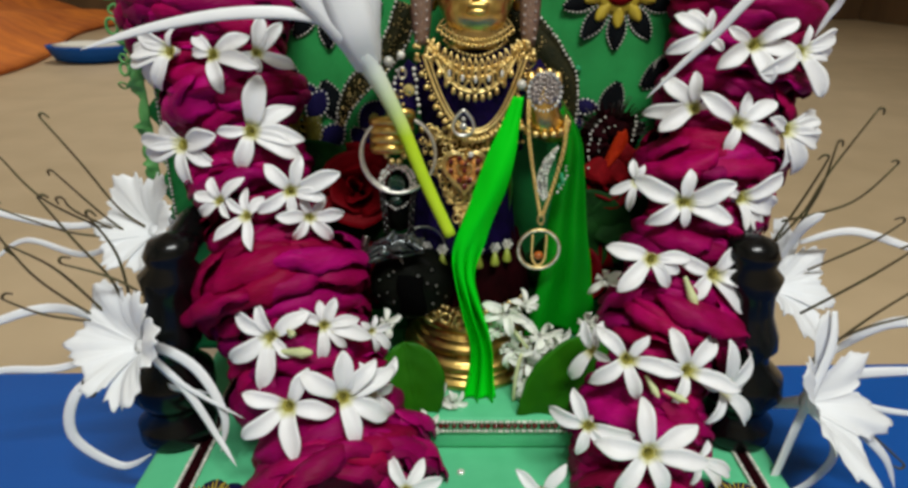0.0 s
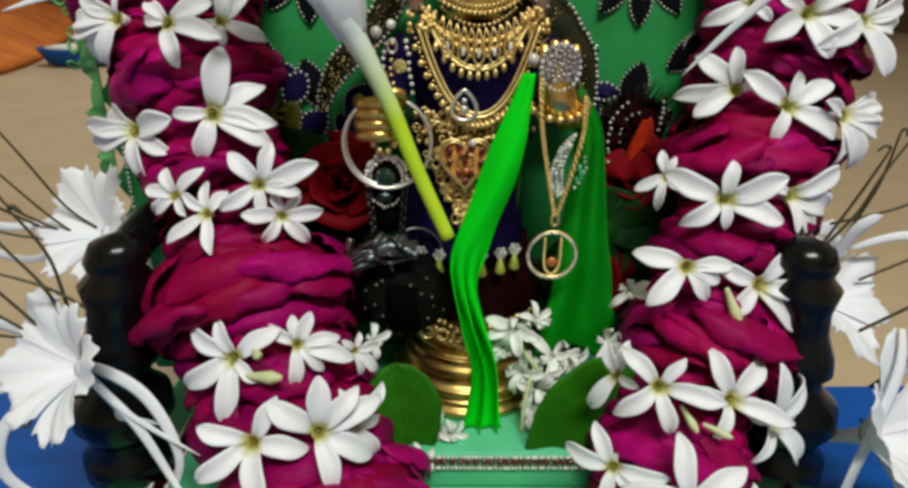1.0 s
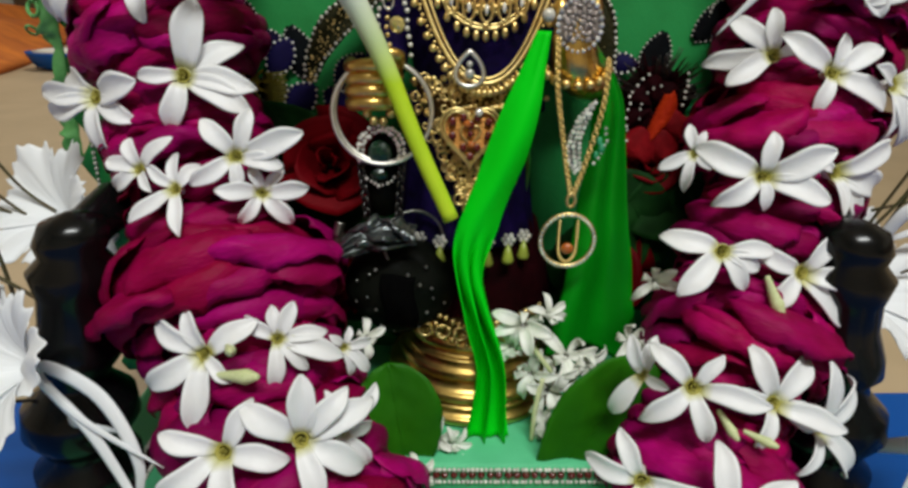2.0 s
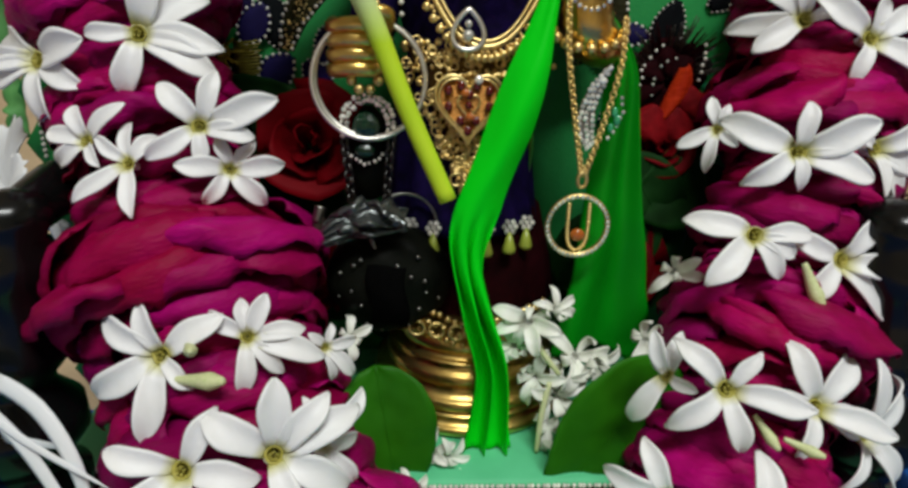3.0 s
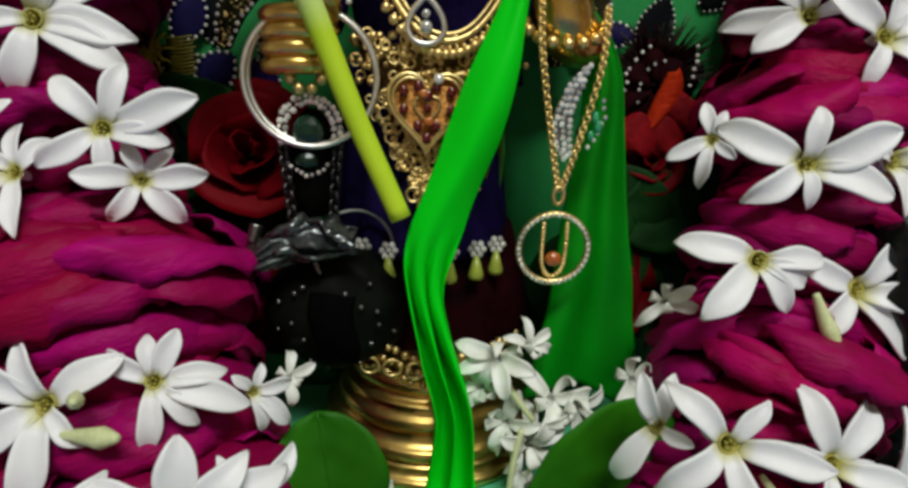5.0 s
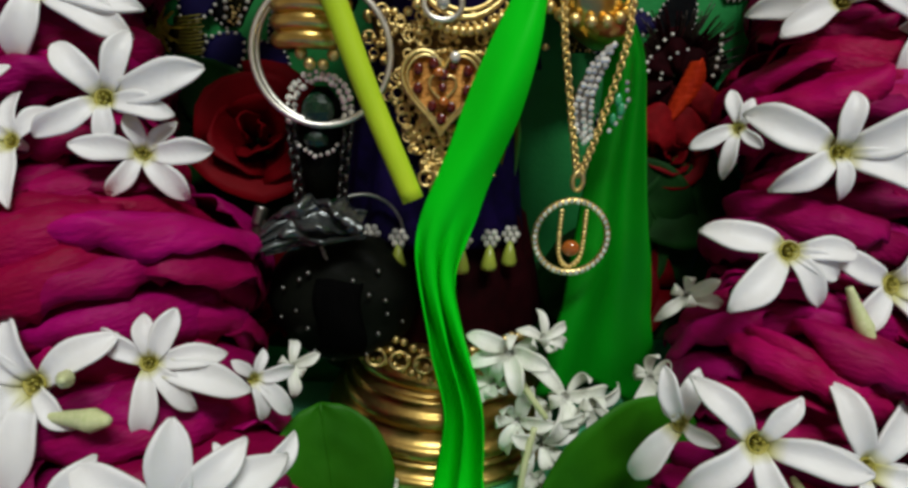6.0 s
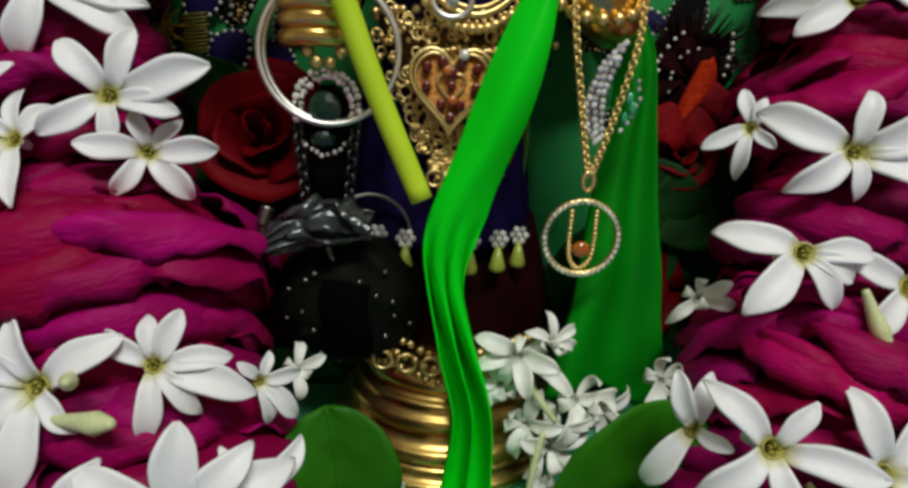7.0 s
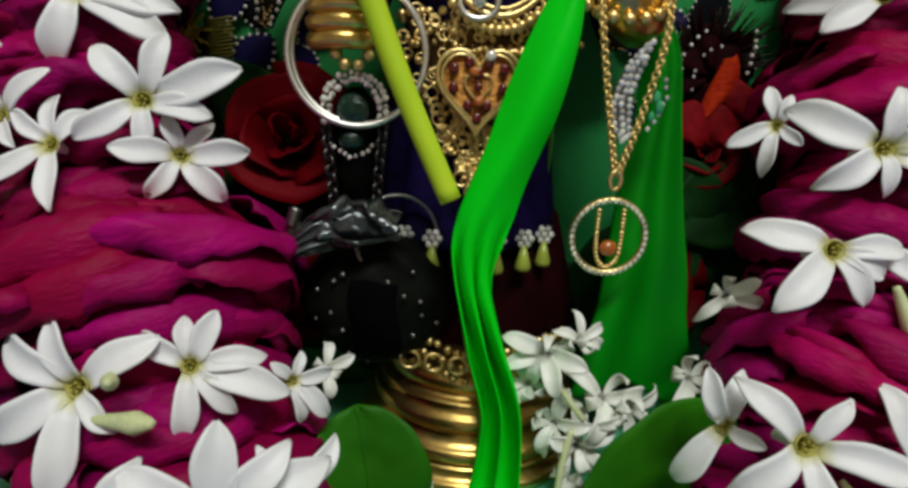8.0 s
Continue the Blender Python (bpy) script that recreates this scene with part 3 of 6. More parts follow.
ball(bm, (SX, SY - 0.018, 0.284), 0.014, 1.25, 0.95, 1.0, 20, 14)
ball(bm, (SX, SY - 0.0315, 0.2885), 0.0035, 2.0, 0.6, 0.55, 14, 8)
ball(bm, (SX, SY - 0.031, 0.285), 0.0035, 1.7, 0.6, 0.6, 14, 8)
ball(bm, (SX, SY - 0.032, 0.297), 0.0042, 0.9, 1, 1.3, 12, 9)
ball(bm, (SX - 0.024, SY, 0.295), 0.007, 0.6, 1, 1.7, 10, 8)
ball(bm, (SX + 0.024, SY, 0.295), 0.007, 0.6, 1, 1.7, 10, 8)
tube(bm, [(SX - 0.03, SY, 0.250), (SX - 0.043, SY - 0.003, 0.230), (SX - 0.044, SY - 0.016, 0.221), (-0.034, 0.376, 0.219)], [0.009, 0.008, 0.0075, 0.007], 20, 12)
ball(bm, (-0.034, 0.374, 0.220), 0.0095, 1, 0.9, 1.1, 14, 10)
for i in range(4):
    z = 0.2275 - 0.0052 * i
    tube(bm, [(-0.0245, 0.372, z + 0.0005), (-0.029, 0.3655, z), (-0.037, 0.364, z), (-0.0445, 0.3675, z - 0.001), (-0.045, 0.375, z)], [0.0026, 0.0031, 0.0031, 0.0029, 0.0026], 14, 9)
tube(bm, [(-0.026, 0.374, 0.225), (-0.024, 0.366, 0.231), (-0.03, 0.3635, 0.233)], [0.003, 0.003, 0.0022], 8, 8)
tube(bm, [(SX + 0.03, SY, 0.250), (SX + 0.048, SY - 0.008, 0.225), (SX + 0.045, SY - 0.024, 0.222), (0.050, 0.369, 0.230), (0.049, 0.367, 0.248)], [0.010, 0.009, 0.009, 0.0105, 0.008], 22, 12)
for i in range(4):
    tube(bm, [(0.042 + 0.0048 * i, 0.3655, 0.244), (0.042 + 0.0048 * i, 0.364, 0.250), (0.042 + 0.0048 * i, 0.366, 0.2565 - 0.001 * (i - 1.5) ** 2)], [0.0027, 0.0026, 0.002], 8, 8)
solo("statue", bm, M_BRASS, "golden brass statue on a ringed pedestal, standing on the throne", "statue")

# ---- the statue's clothes ----
robe = thing("robe", (SX, SY, 0.10), "dark navy velvet robe with silver beads, worn by the statue", "robe")
bm = B(); lathe(bm, [(0.030, 0.205), (0.0285, 0.215), (0.031, 0.23), (0.035, 0.247), (0.030, 0.258), (0.018, 0.264), (0.015, 0.262)], (SX, SY, 0), 36, 1.05, 0.78); part("blouse", bm, M_NAVY, robe)
bm = B(); lathe(bm, [(0.0325, 0.142), (0.032, 0.146), (0.029, 0.17), (0.027, 0.195), (0.028, 0.212), (0.025, 0.212)], (SX - 0.006, SY - 0.002, 0), 60, 1.05, 0.72, 0.045, 14); part("skirt", bm, M_NAVY, robe)
bm = B(); lathe(bm, [(0.036, 0.103), (0.037, 0.106), (0.034, 0.125), (0.028, 0.150), (0.024, 0.155)], (SX, SY + 0.002, 0), 60, 1.05, 0.72, 0.05, 12); part("underskirt", bm, M_MAROON, robe, "dark maroon underskirt")
for sgn in (-1, 1):
    bm = B(); tube(bm, [(SX + sgn * 0.03, SY - 0.002, 0.25), (SX + sgn * 0.041, SY - 0.004, 0.237), (SX + sgn * 0.043, SY - 0.014, 0.225)], [0.0115, 0.0100, 0.0090], 14, 14); part("sleeve", bm, M_NAVY, robe)
bead_parts("bead", robe, [(SX - 0.03, SY - 0.020, 0.213), (SX, SY - 0.0245, 0.211), (SX + 0.03, SY - 0.020, 0.213)], 0.0012, 0.003, M_GOLD)
for k in range(7):
    a = radians(212 + 112 * k / 6)
    x, y = SX - 0.006 + 0.035 * math.cos(a), SY - 0.002 + 0.026 * math.sin(a)
    for j in range(7):
        under("bead", BEAD[M_CRYSTAL.name], robe, Matrix.Translation((x + 0.0024 * math.cos(j * 1.047) * (j < 6), y - 0.001, 0.147 + 0.0024 * math.sin(j * 1.047) * (j < 6))) @ Matrix.Scale(0.0013, 4), "clear bead")
    bm = B(); lathe(bm, [(0.0008, 0.0), (0.0030, -0.0075), (0.0028, -0.009), (0.001, -0.0095)], (x, y - 0.001, 0.1445), 10); part("tassel", bm, M_LIME, robe, "lime green glass drop")
for k in range(6):
    under("bead", BEAD[M_GOLD.name], robe, Matrix.Translation((SX + random.uniform(0.004, 0.016), SY - 0.0225 + 0.003 * random.random(), random.uniform(0.156, 0.2))) @ Matrix.Scale(0.0007, 4), "gold bead")
# beaded armlet on the sleeve
for j in range(2):
    bead_parts("bead", robe, [(-0.0315 + 0.0036 * j, 0.377 - 0.0006 * j, 0.255), (-0.033 + 0.0034 * j, 0.374, 0.243), (-0.031 + 0.0034 * j, 0.374, 0.23)], 0.0011, 0.0034, M_PEARL if j != 1 else M_GOLD, jitter=0.0004)
for x, z, r in ((-0.036, 0.2585, 0.003), (-0.034, 0.2385, 0.0034), (-0.0265, 0.226, 0.002), (-0.029, 0.262, 0.0024)):
    under("bead", BEAD[(M_PEARL if r < 0.0032 else M_GOLD).name], robe, Matrix.Translation((x, 0.374, z)) @ Matrix.Scale(r, 4))

for mx, mz, ang in ((-0.066, 0.208, -0.9), (-0.086, 0.226, 2.6)):
    bm = B(); pointed(bm, mx, 0.4315, mz, 0.018, 0.013, ang); part("motif_petal", bm, M_NAVY, back, "navy velvet petal of a motif")
    bm = B(); leaf_rim(bm, mx, 0.4305, mz, 0.018, 0.013, ang, 0.00055); tagged(part("bead_rim", bm, M_PEARL, back, "silver bead rim"), kind="stuff")
# beaded cape behind the statue
cape = thing("cape", (SX, 0.41, 0.19), "dark sequined cape edged with strings of pearl beads", "cape")
for sgn in (-1, 1):
    out = [(-0.034, 0.413, 0.289), (-0.041, 0.412, 0.270), (-0.053, 0.411, 0.254), (-0.064, 0.410, 0.243), (-0.070, 0.410, 0.230), (-0.073, 0.410, 0.216)] if sgn < 0 else \
        [(0.040, 0.413, 0.294), (0.054, 0.412, 0.278), (0.067, 0.411, 0.262), (0.0755, 0.410, 0.247), (0.0775, 0.410, 0.231), (0.0765, 0.410, 0.213)]
    inn = [(-0.020, 0.413, 0.284), (-0.028, 0.412, 0.262), (-0.041, 0.411, 0.246), (-0.052, 0.410, 0.236), (-0.062, 0.410, 0.225), (-0.068, 0.410, 0.214)] if sgn < 0 else \
        [(0.022, 0.413, 0.280), (0.028, 0.412, 0.262), (0.036, 0.411, 0.246), (0.044, 0.410, 0.234), (0.050, 0.410, 0.224), (0.056, 0.410, 0.211)]
    bm = B(); sheet(bm, lambda u, v: spline(out, u).lerp(spline(inn, u), v) + Vector((0, 0.002 * math.sin(9 * v + 5 * u), 0)), 20, 8, 0.0012); part("cape_wing", bm, M_CAPE, cape)
    for w in ((0.02, 0.95) if sgn < 0 else (0.02,)):
        bead_parts("bead", cape, [tuple(Vector(a).lerp(Vector(b), w) + Vector((0, -0.002, 0))) for a, b in zip(out, inn)], 0.0009, 0.0029, M_PEARL, "pearl bead", 0.0004)
    bm = B()
    for k in range(150):
        u, v = random.random(), 0.2 + 0.75 * random.random()
        q = spline(out, u).lerp(spline(inn, u), v)
        ball(bm, q + Vector((0, -0.0025, 0)), random.uniform(0.0003, 0.0006), n=5, m=4)
    tagged(part("sequin_scatter", bm, M_GOLD, cape), kind="stuff")

# ---- jewellery ----
def arc(xa, xb, z, drop, y, bow, n=13, power=2.0):
    """Points of a necklace hanging from xa to xb."""
    pts = []
    for i in range(n):
        s = -1 + 2 * i / (n - 1)
        pts.append(((xa + xb) / 2 + (xb - xa) / 2 * s, y + bow * abs(s) ** 2, z - drop * (1 - abs(s) ** power)))
    return pts


collar = thing("necklace", (SX, 0.372, 0.262), "broad gold collar necklace with fan-shaped fringe", "necklace")
for k in (0, 3):
    bead_parts("bead", collar, arc(SX - 0.018 - 0.003 * k, SX + 0.018 + 0.003 * k, 0.270, 0.008 + 0.0038 * k, 0.3715 - 0.0008 * k, 0.010), 0.0010 + 0.0001 * k, 0.0024, M_GOLD)
for k in range(15):
    s = -1 + k / 7
    x = SX + 0.026 * s
    z0, y0 = 0.269 - 0.009 * (1 - s * s), 0.3705 + 0.010 * s * s
    top, low = Vector((x - 0.003 * s, y0, z0 + 0.001)), Vector((x + 0.002 * s, y0 - 0.001, z0 - 0.0105 + 0.002 * s * s))
    mid = (top + low) / 2
    bm = B(); tube(bm, [top, mid + Vector((-0.0017, -0.0006, 0)), low, mid + Vector((0.0017, -0.0006, 0))], 0.00055, 16, 5, True); part("diamond_frame", bm, M_GOLD, collar)
    under("bead", BEAD[M_GOLD.name], collar, Matrix.Translation(mid + Vector((0, -0.0004, 0))) @ Matrix.Scale(0.0012, 4))
    under("bead", BEAD[M_GOLD.name], collar, Matrix.Translation(low + Vector((0, -0.0004, -0.001))) @ Matrix.Scale(0.0010, 4))

choker = thing("choker", (SX, 0.374, 0.272), "gold choker of small loops close round the neck", "necklace")
line = arc(SX - 0.0155, SX + 0.0155, 0.2815, 0.0050, 0.3705, 0.014)
bm = B(); tube(bm, line, 0.0007, 36, 6); part("band", bm, M_GOLD, choker)
bm = B(); ring(bm, (0, 0, 0), 0.0052, 0.0005, n=16, sides=5, sx=0.30, sz=1.0); loop = mesh_of("loop", bm, M_GOLD)
for k in range(19):
    u = (k + 0.5) / 19
    lean = 1.5 * (u - 0.5)
    foot = spline(line, u) + Vector((-0.0090 * math.sin(-lean), -0.0016, -0.0090 * math.cos(lean)))
    under("loop", loop, choker, Matrix.Translation((spline(line, u) + foot) / 2) @ Matrix.Rotation(-lean, 4, "Y"))
    under("bead", BEAD[M_GOLD.name], choker, Matrix.Translation(foot) @ Matrix.Scale(0.0011, 4))
    under("bead", BEAD[M_GOLD.name], choker, Matrix.Translation((spline(line, u) + foot * 2) / 3 + Vector((0, -0.0004, 0))) @ Matrix.Scale(0.0008, 4))

drops = thing("necklace", (SX, 0.37, 0.245), "gold necklace with white leaf-shaped stone drops", "necklace")
line = arc(SX - 0.025, SX + 0.025, 0.266, 0.0235, 0.3695, 0.008, power=2.4)
bm = B(); tube(bm, line, 0.0009, 40, 6); part("band", bm, M_GOLD, drops)
bm = B(); tube(bm, [(SX + (p[0] - SX) * 0.94, p[1] - 0.0004, p[2] + 0.0014) for p in line], 0.0006, 40, 6); part("band", bm, M_GOLD, drops)
for k in range(13):
    p = spline(line, (k + 0.5) / 13)
    bm = B(); ball(bm, p + Vector((0.001 * (k - 6) / 6, -0.001, -0.0030)), 0.0018, 0.8, 0.6, 1.25, 7, 5); part("gold_drop", bm, M_GOLD, drops)
for k in range(5):
    s = (k - 2) / 2
    c = Vector((SX + 0.0145 * s, 0.3670 + 0.002 * s * s, 0.2500 + 0.003 * s * s))
    bm = B(); ring(bm, c, 0.0050, 0.0006, n=16, sides=5, sx=0.5, sz=1.0); part("drop_frame", bm, M_GOLD, drops)
    bm = B(); ball(bm, c, 0.0020, 0.5, 0.35, 1.1, 6, 4); part("drop_stone", bm, M_CRYSTAL, drops, "clear stone")

chain = thing("necklace", (SX, 0.368, 0.23), "long heavy gold bead necklace hanging to the waist", "necklace")
line = arc(SX - 0.029, SX + 0.029, 0.262, 0.0415, 0.367, 0.010, power=2.2)
bm = B(); tube(bm, line, 0.0011, 48, 6); part("band", bm, M_GOLD, chain)
bm = B(); tube(bm, [(SX + (p[0] - SX) * 0.93, p[1] - 0.0006, p[2] + 0.0021) for p in line], 0.0007, 48, 6); part("band", bm, M_GOLD, chain)
bead_parts("bead", chain, [(SX + (p[0] - SX) * 1.07, p[1] + 0.0004, p[2] - 0.0022) for p in line], 0.0008, 0.0024, M_GOLD, jitter=0.0004)
for k in range(27):
    p = spline(line, (k + 0.5) / 27)
    d = Vector((p.x - SX, 0, p.z - 0.262))
    d = d.normalized() if d.length > 0 else Vector((0, 0, -1))
    bm = B(); ball(bm, p + d * 0.0042 + Vector((0, -0.0004, 0)), 0.0017, 1, 0.8, 1, 8, 6); part("gold_bead", bm, M_GOLD, chain)

brooch = thing("brooch", (0.006, 0.366, 0.229), "small silver teardrop brooch with clear stones", "brooch")
bm = B(); tube(bm, [(0.0055 + 0.0074 * math.sin(t) * math.sin(t / 2) ** 0.8, 0.3655, 0.2265 + 0.0072 * math.cos(t)) for t in [2 * math.pi * i / 24 for i in range(24)]], 0.0010, 24, 6, True); part("frame", bm, M_SILVER, brooch)
bm = B(); ball(bm, (0.0055, 0.3655, 0.2245), 0.0022, n=10, m=7); ball(bm, (0.0055, 0.3655, 0.2285), 0.0015, n=8, m=6); part("stone", bm, M_CRYSTAL, brooch)

# filigree plate below the necklaces, narrowing to a point
plate = thing("filigree_belt", (0.008, 0.37, 0.19), "gold filigree breast ornament narrowing to a point", "jewellery")
bm = B()
for i in range(430):
    z = random.uniform(0.163, 0.222)
    half = 0.0275 * min(1.0, max(0.06, (z - 0.160) / 0.052)) ** 0.9
    x = 0.008 + random.uniform(-half, half)
    y = 0.3712 + 8 * (x - SX) ** 2 - random.random() * 0.0015
    k = random.random()
    if k < 0.28:
        ring(bm, (x, y, z), random.uniform(0.0012, 0.0021), 0.0005, n=9, sides=4)
    else:
        ball(bm, (x, y, z), random.uniform(0.0008, 0.0017), n=6, m=4)
tagged(part("filigree", bm, M_GOLD, plate), kind="stuff")
bm = B(); sheet(bm, lambda u, v: (0.008 + (v - 0.5) * 0.05 * (0.08 + 0.92 * u), 0.3732 + 8 * ((v - 0.5) * 0.05) ** 2, 0.164 + 0.055 * u), 14, 10, 0.001); part("ground_plate", bm, M_DARK_BRASS, plate, "dark brass backing plate")


def heart_xy(t):
    return 16 * math.sin(t) ** 3 / 17, (13 * math.cos(t) - 5 * math.cos(2 * t) - 2 * math.cos(3 * t) - math.cos(4 * t)) / 17


heart = thing("heart_pendant", (0.0065, 0.366, 0.198), "gold heart pendant set with red stones", "pendant")
for s, w in ((0.0138, 0.0008), (0.0122, 0.0006), (0.0046, 0.0005)):
    bm = B(); tube(bm, [(0.0065 + s * heart_xy(t)[0], 0.3655, 0.199 + s * 1.15 * heart_xy(t)[1]) for t in [2 * math.pi * i / 40 for i in range(40)]], w, 40, 6, True); part("heart_rim", bm, M_GOLD, heart)
bm = B()
N = 36
ring_v = [bm.verts.new((0.0065 + 0.0135 * heart_xy(2 * math.pi * i / N)[0], 0.367, 0.199 + 0.0155 * heart_xy(2 * math.pi * i / N)[1])) for i in range(N)]
mid = bm.verts.new((0.0065, 0.3655, 0.199))
for i in range(N):
    bm.faces.new((ring_v[i], ring_v[(i + 1) % N], mid))
bmesh.ops.solidify(bm, geom=bm.faces[:], thickness=0.0008)
part("heart_plate", bm, M_ROSE_GOLD, heart)
for i in range(12):
    t = 2 * math.pi * (i + 0.5) / 12
    bm = B(); ball(bm, (0.0065 + 0.0092 * heart_xy(t)[0], 0.3652, 0.199 + 0.0106 * heart_xy(t)[1]), 0.0017, 1, 0.6, 1.15, 8, 6); part("red_stone", bm, M_RED_STONE, heart, "dark red stone")
bm = B(); ball(bm, (0.0065, 0.3650, 0.199), 0.0015, 1, 0.7, 1, 9, 7); part("centre_stone", bm, M_RED_STONE, heart, "dark red stone")
bm = B(); ball(bm, (0.0050, 0.3646, 0.2035), 0.0017, 1, 0.7, 1, 10, 7); part("centre_stone", bm, M_AMBER, heart, "amber stone")
bm = B(); ball(bm, (0.0070, 0.3648, 0.1945), 0.0018, 1, 0.7, 1, 10, 7); part("centre_stone", bm, M_AMBER, heart, "amber stone")
bm = B(); ball(bm, (0.010, 0.3645, 0.2085), 0.0019, 1, 0.7, 1, 7, 5); part("clear_stone", bm, M_CRYSTAL, heart, "clear stone")
for k, (dx, dz) in enumerate(((0, -0.0345), (-0.004, -0.03), (0.004, -0.029))):
    bm = B(); ring(bm, (0.0065 + dx, 0.3655, 0.1995 + dz), 0.0026, 0.0006, n=14, sides=5); part("loop", bm, M_GOLD, heart)

for sgn in (-1, 1):
    drop = thing("earring", (SX + sgn * 0.030, 0.385, 0.27), "pale stone-covered earring hanging beside the statue's face", "earring", "earrings")
    bm = B(); sheet(bm, lambda u, v: (SX + sgn * 0.030 + (v - 0.5) * 0.010 * (0.6 + 0.5 * math.sin(math.pi * u)), 0.386 - 0.002 * math.sin(math.pi * v), 0.266 + 0.05 * u), 14, 6, 0.002); part("plate", bm, M_EAR, drop)
    for k in range(9):
        for q in (-1, 0, 1):
            under("stone", BEAD[M_PALE.name], drop, Matrix.Translation((SX + sgn * 0.030 + q * 0.003, 0.3838, 0.269 + 0.0048 * k + 0.001 * q)) @ Matrix.Scale(0.0009, 4))
# gold band with flower heads at the shoulders
for sgn in (-1, 1):
    clasp = thing("shoulder_clasp", (SX + sgn * 0.028, 0.376, 0.262), "gold clasp of small beads on the robe's shoulder", "jewellery", "shoulder clasps")
    for k in range(16):
        under("bead", BEAD[M_GOLD.name], clasp, Matrix.Translation((SX + sgn * (0.020 + 0.013 * random.random()), 0.3735 + 0.006 * random.random(), 0.2585 + 0.011 * random.random())) @ Matrix.Scale(random.uniform(0.001, 0.0019), 4))

# round stone brooch on the raised palm
watch = thing("round_brooch", (0.049, 0.359, 0.246), "round silver brooch packed with pale stones", "brooch")
bm = B(); lathe(bm, [(0.0088, 0), (0.0094, 0.0006), (0.008, 0.0012), (0.002, 0.0014)], (0, 0, 0), 28); bm.transform(Matrix.Translation((0.049, 0.3605, 0.246)) @ Matrix.Rotation(radians(90), 4, "X")); part("plate", bm, M_PALE, watch)
for k in range(24):
    a = 2 * math.pi * k / 24
    under("stone", BEAD[M_CRYSTAL.name], watch, Matrix.Translation((0.049 + 0.0088 * math.cos(a), 0.3588, 0.245 + 0.0104 * math.sin(a))) @ Matrix.Scale(random.uniform(0.0008, 0.0012), 4), "clear stone")
for k in range(34):
    a, rr = k * 2.4, 0.0078 * math.sqrt((k + 0.5) / 34)
    under("stone", BEAD[M_PALE.name], watch, Matrix.Translation((0.049 + 0.9 * rr * math.cos(a), 0.3590 - random.uniform(0, 0.0008), 0.246 + 1.05 * rr * math.sin(a))) @ Matrix.Rotation(k, 4, "Y") @ Matrix.Diagonal((random.uniform(0.0008, 0.0019), 0.0008, random.uniform(0.0007, 0.0013), 1)), "pale pinkish stone")
bm = B(); ball(bm, (0.0365, 0.3605, 0.2485), 0.0028, n=10, m=7); part("pearl", bm, M_PEARL, watch)

charm = thing("charm", (-0.0250, 0.371, 0.243), "gold cut-stone charm hanging on pearl beads by the sleeve", "charm")
bm = B(); lathe(bm, [(0.0003, 0.0016), (0.0020, 0.0012), (0.0034, 0.0), (0.0020, -0.0012), (0.0003, -0.0016)], (0, 0, 0), 9); bm.transform(Matrix.Translation((-0.0250, 0.371, 0.2435)) @ Matrix.Rotation(radians(90), 4, "X")); part("stone", bm, M_LIME_GOLD, charm, smooth=False)
bm = B(); ring(bm, (-0.0285, 0.3725, 0.2525), 0.0026, 0.0005, n=16, sides=6, sx=0.8, sz=1.2); part("ring", bm, M_SILVER, charm)
bead_parts("pearl", charm, [(-0.0215, 0.3735, 0.257), (-0.0210, 0.3715, 0.245), (-0.0185, 0.3705, 0.230)], 0.0011, 0.0031, M_PEARL, "pearl bead", 0.0006)

bracelet = thing("bracelet", (0.05, 0.362, 0.222), "bracelet of round gold beads on the statue's wrist", "bracelet")
for k in range(9):
    a = math.pi * (1.02 + 0.96 * k / 8)
    bm = B(); ball(bm, (0.0505 + 0.0135 * math.cos(a), 0.366 + 0.006 * math.sin(a), 0.2235 + 0.0065 * math.sin(a) + 0.004), 0.0021, n=10, m=7); part("gold_bead", bm, M_GOLD, bracelet)


def link_chain(parent, pts, r, wire, gap, material, name="link"):
    fine = [spline(pts, i / 120) for i in range(121)]
    total = sum((b - a).length for a, b in zip(fine, fine[1:]))
    n = int(total / gap)
    bm = B(); ring(bm, (0, 0, 0), r, wire, (0, 0, 1), 8, 4)
    me = mesh_of("link", bm, material)
    for k in range(n):
        p = spline(pts, (k + 0.5) / n)
        t = (spline(pts, min(1, (k + 1) / n)) - spline(pts, k / n)).normalized()
        side = Vector((0.7, -0.7, 0.0)) if k % 2 else Vector((0.7, 0.7, 0.0))
        under("link", me, parent, facing(p, side.cross(t)))


pendant = thing("ring_pendant", (0.051, 0.3555, 0.158), "gold chain with round stone-set pendant and amber stone", "pendant")
link_chain(pendant, [(0.0405, 0.358, 0.240), (0.0415, 0.3555, 0.220), (0.046, 0.355, 0.195), (0.0505, 0.3565, 0.1745)], 0.00115, 0.00045, 0.0014, M_GOLD)
link_chain(pendant, [(0.0615, 0.357, 0.232), (0.0610, 0.3555, 0.215), (0.056, 0.355, 0.192), (0.0515, 0.3565, 0.1745)], 0.00115, 0.00045, 0.0014, M_GOLD)
bm = B(); ring(bm, (0.0508, 0.356, 0.1725), 0.0025, 0.0008, n=14, sides=6, sx=0.7, sz=1.2); part("bail", bm, M_GOLD, pendant)
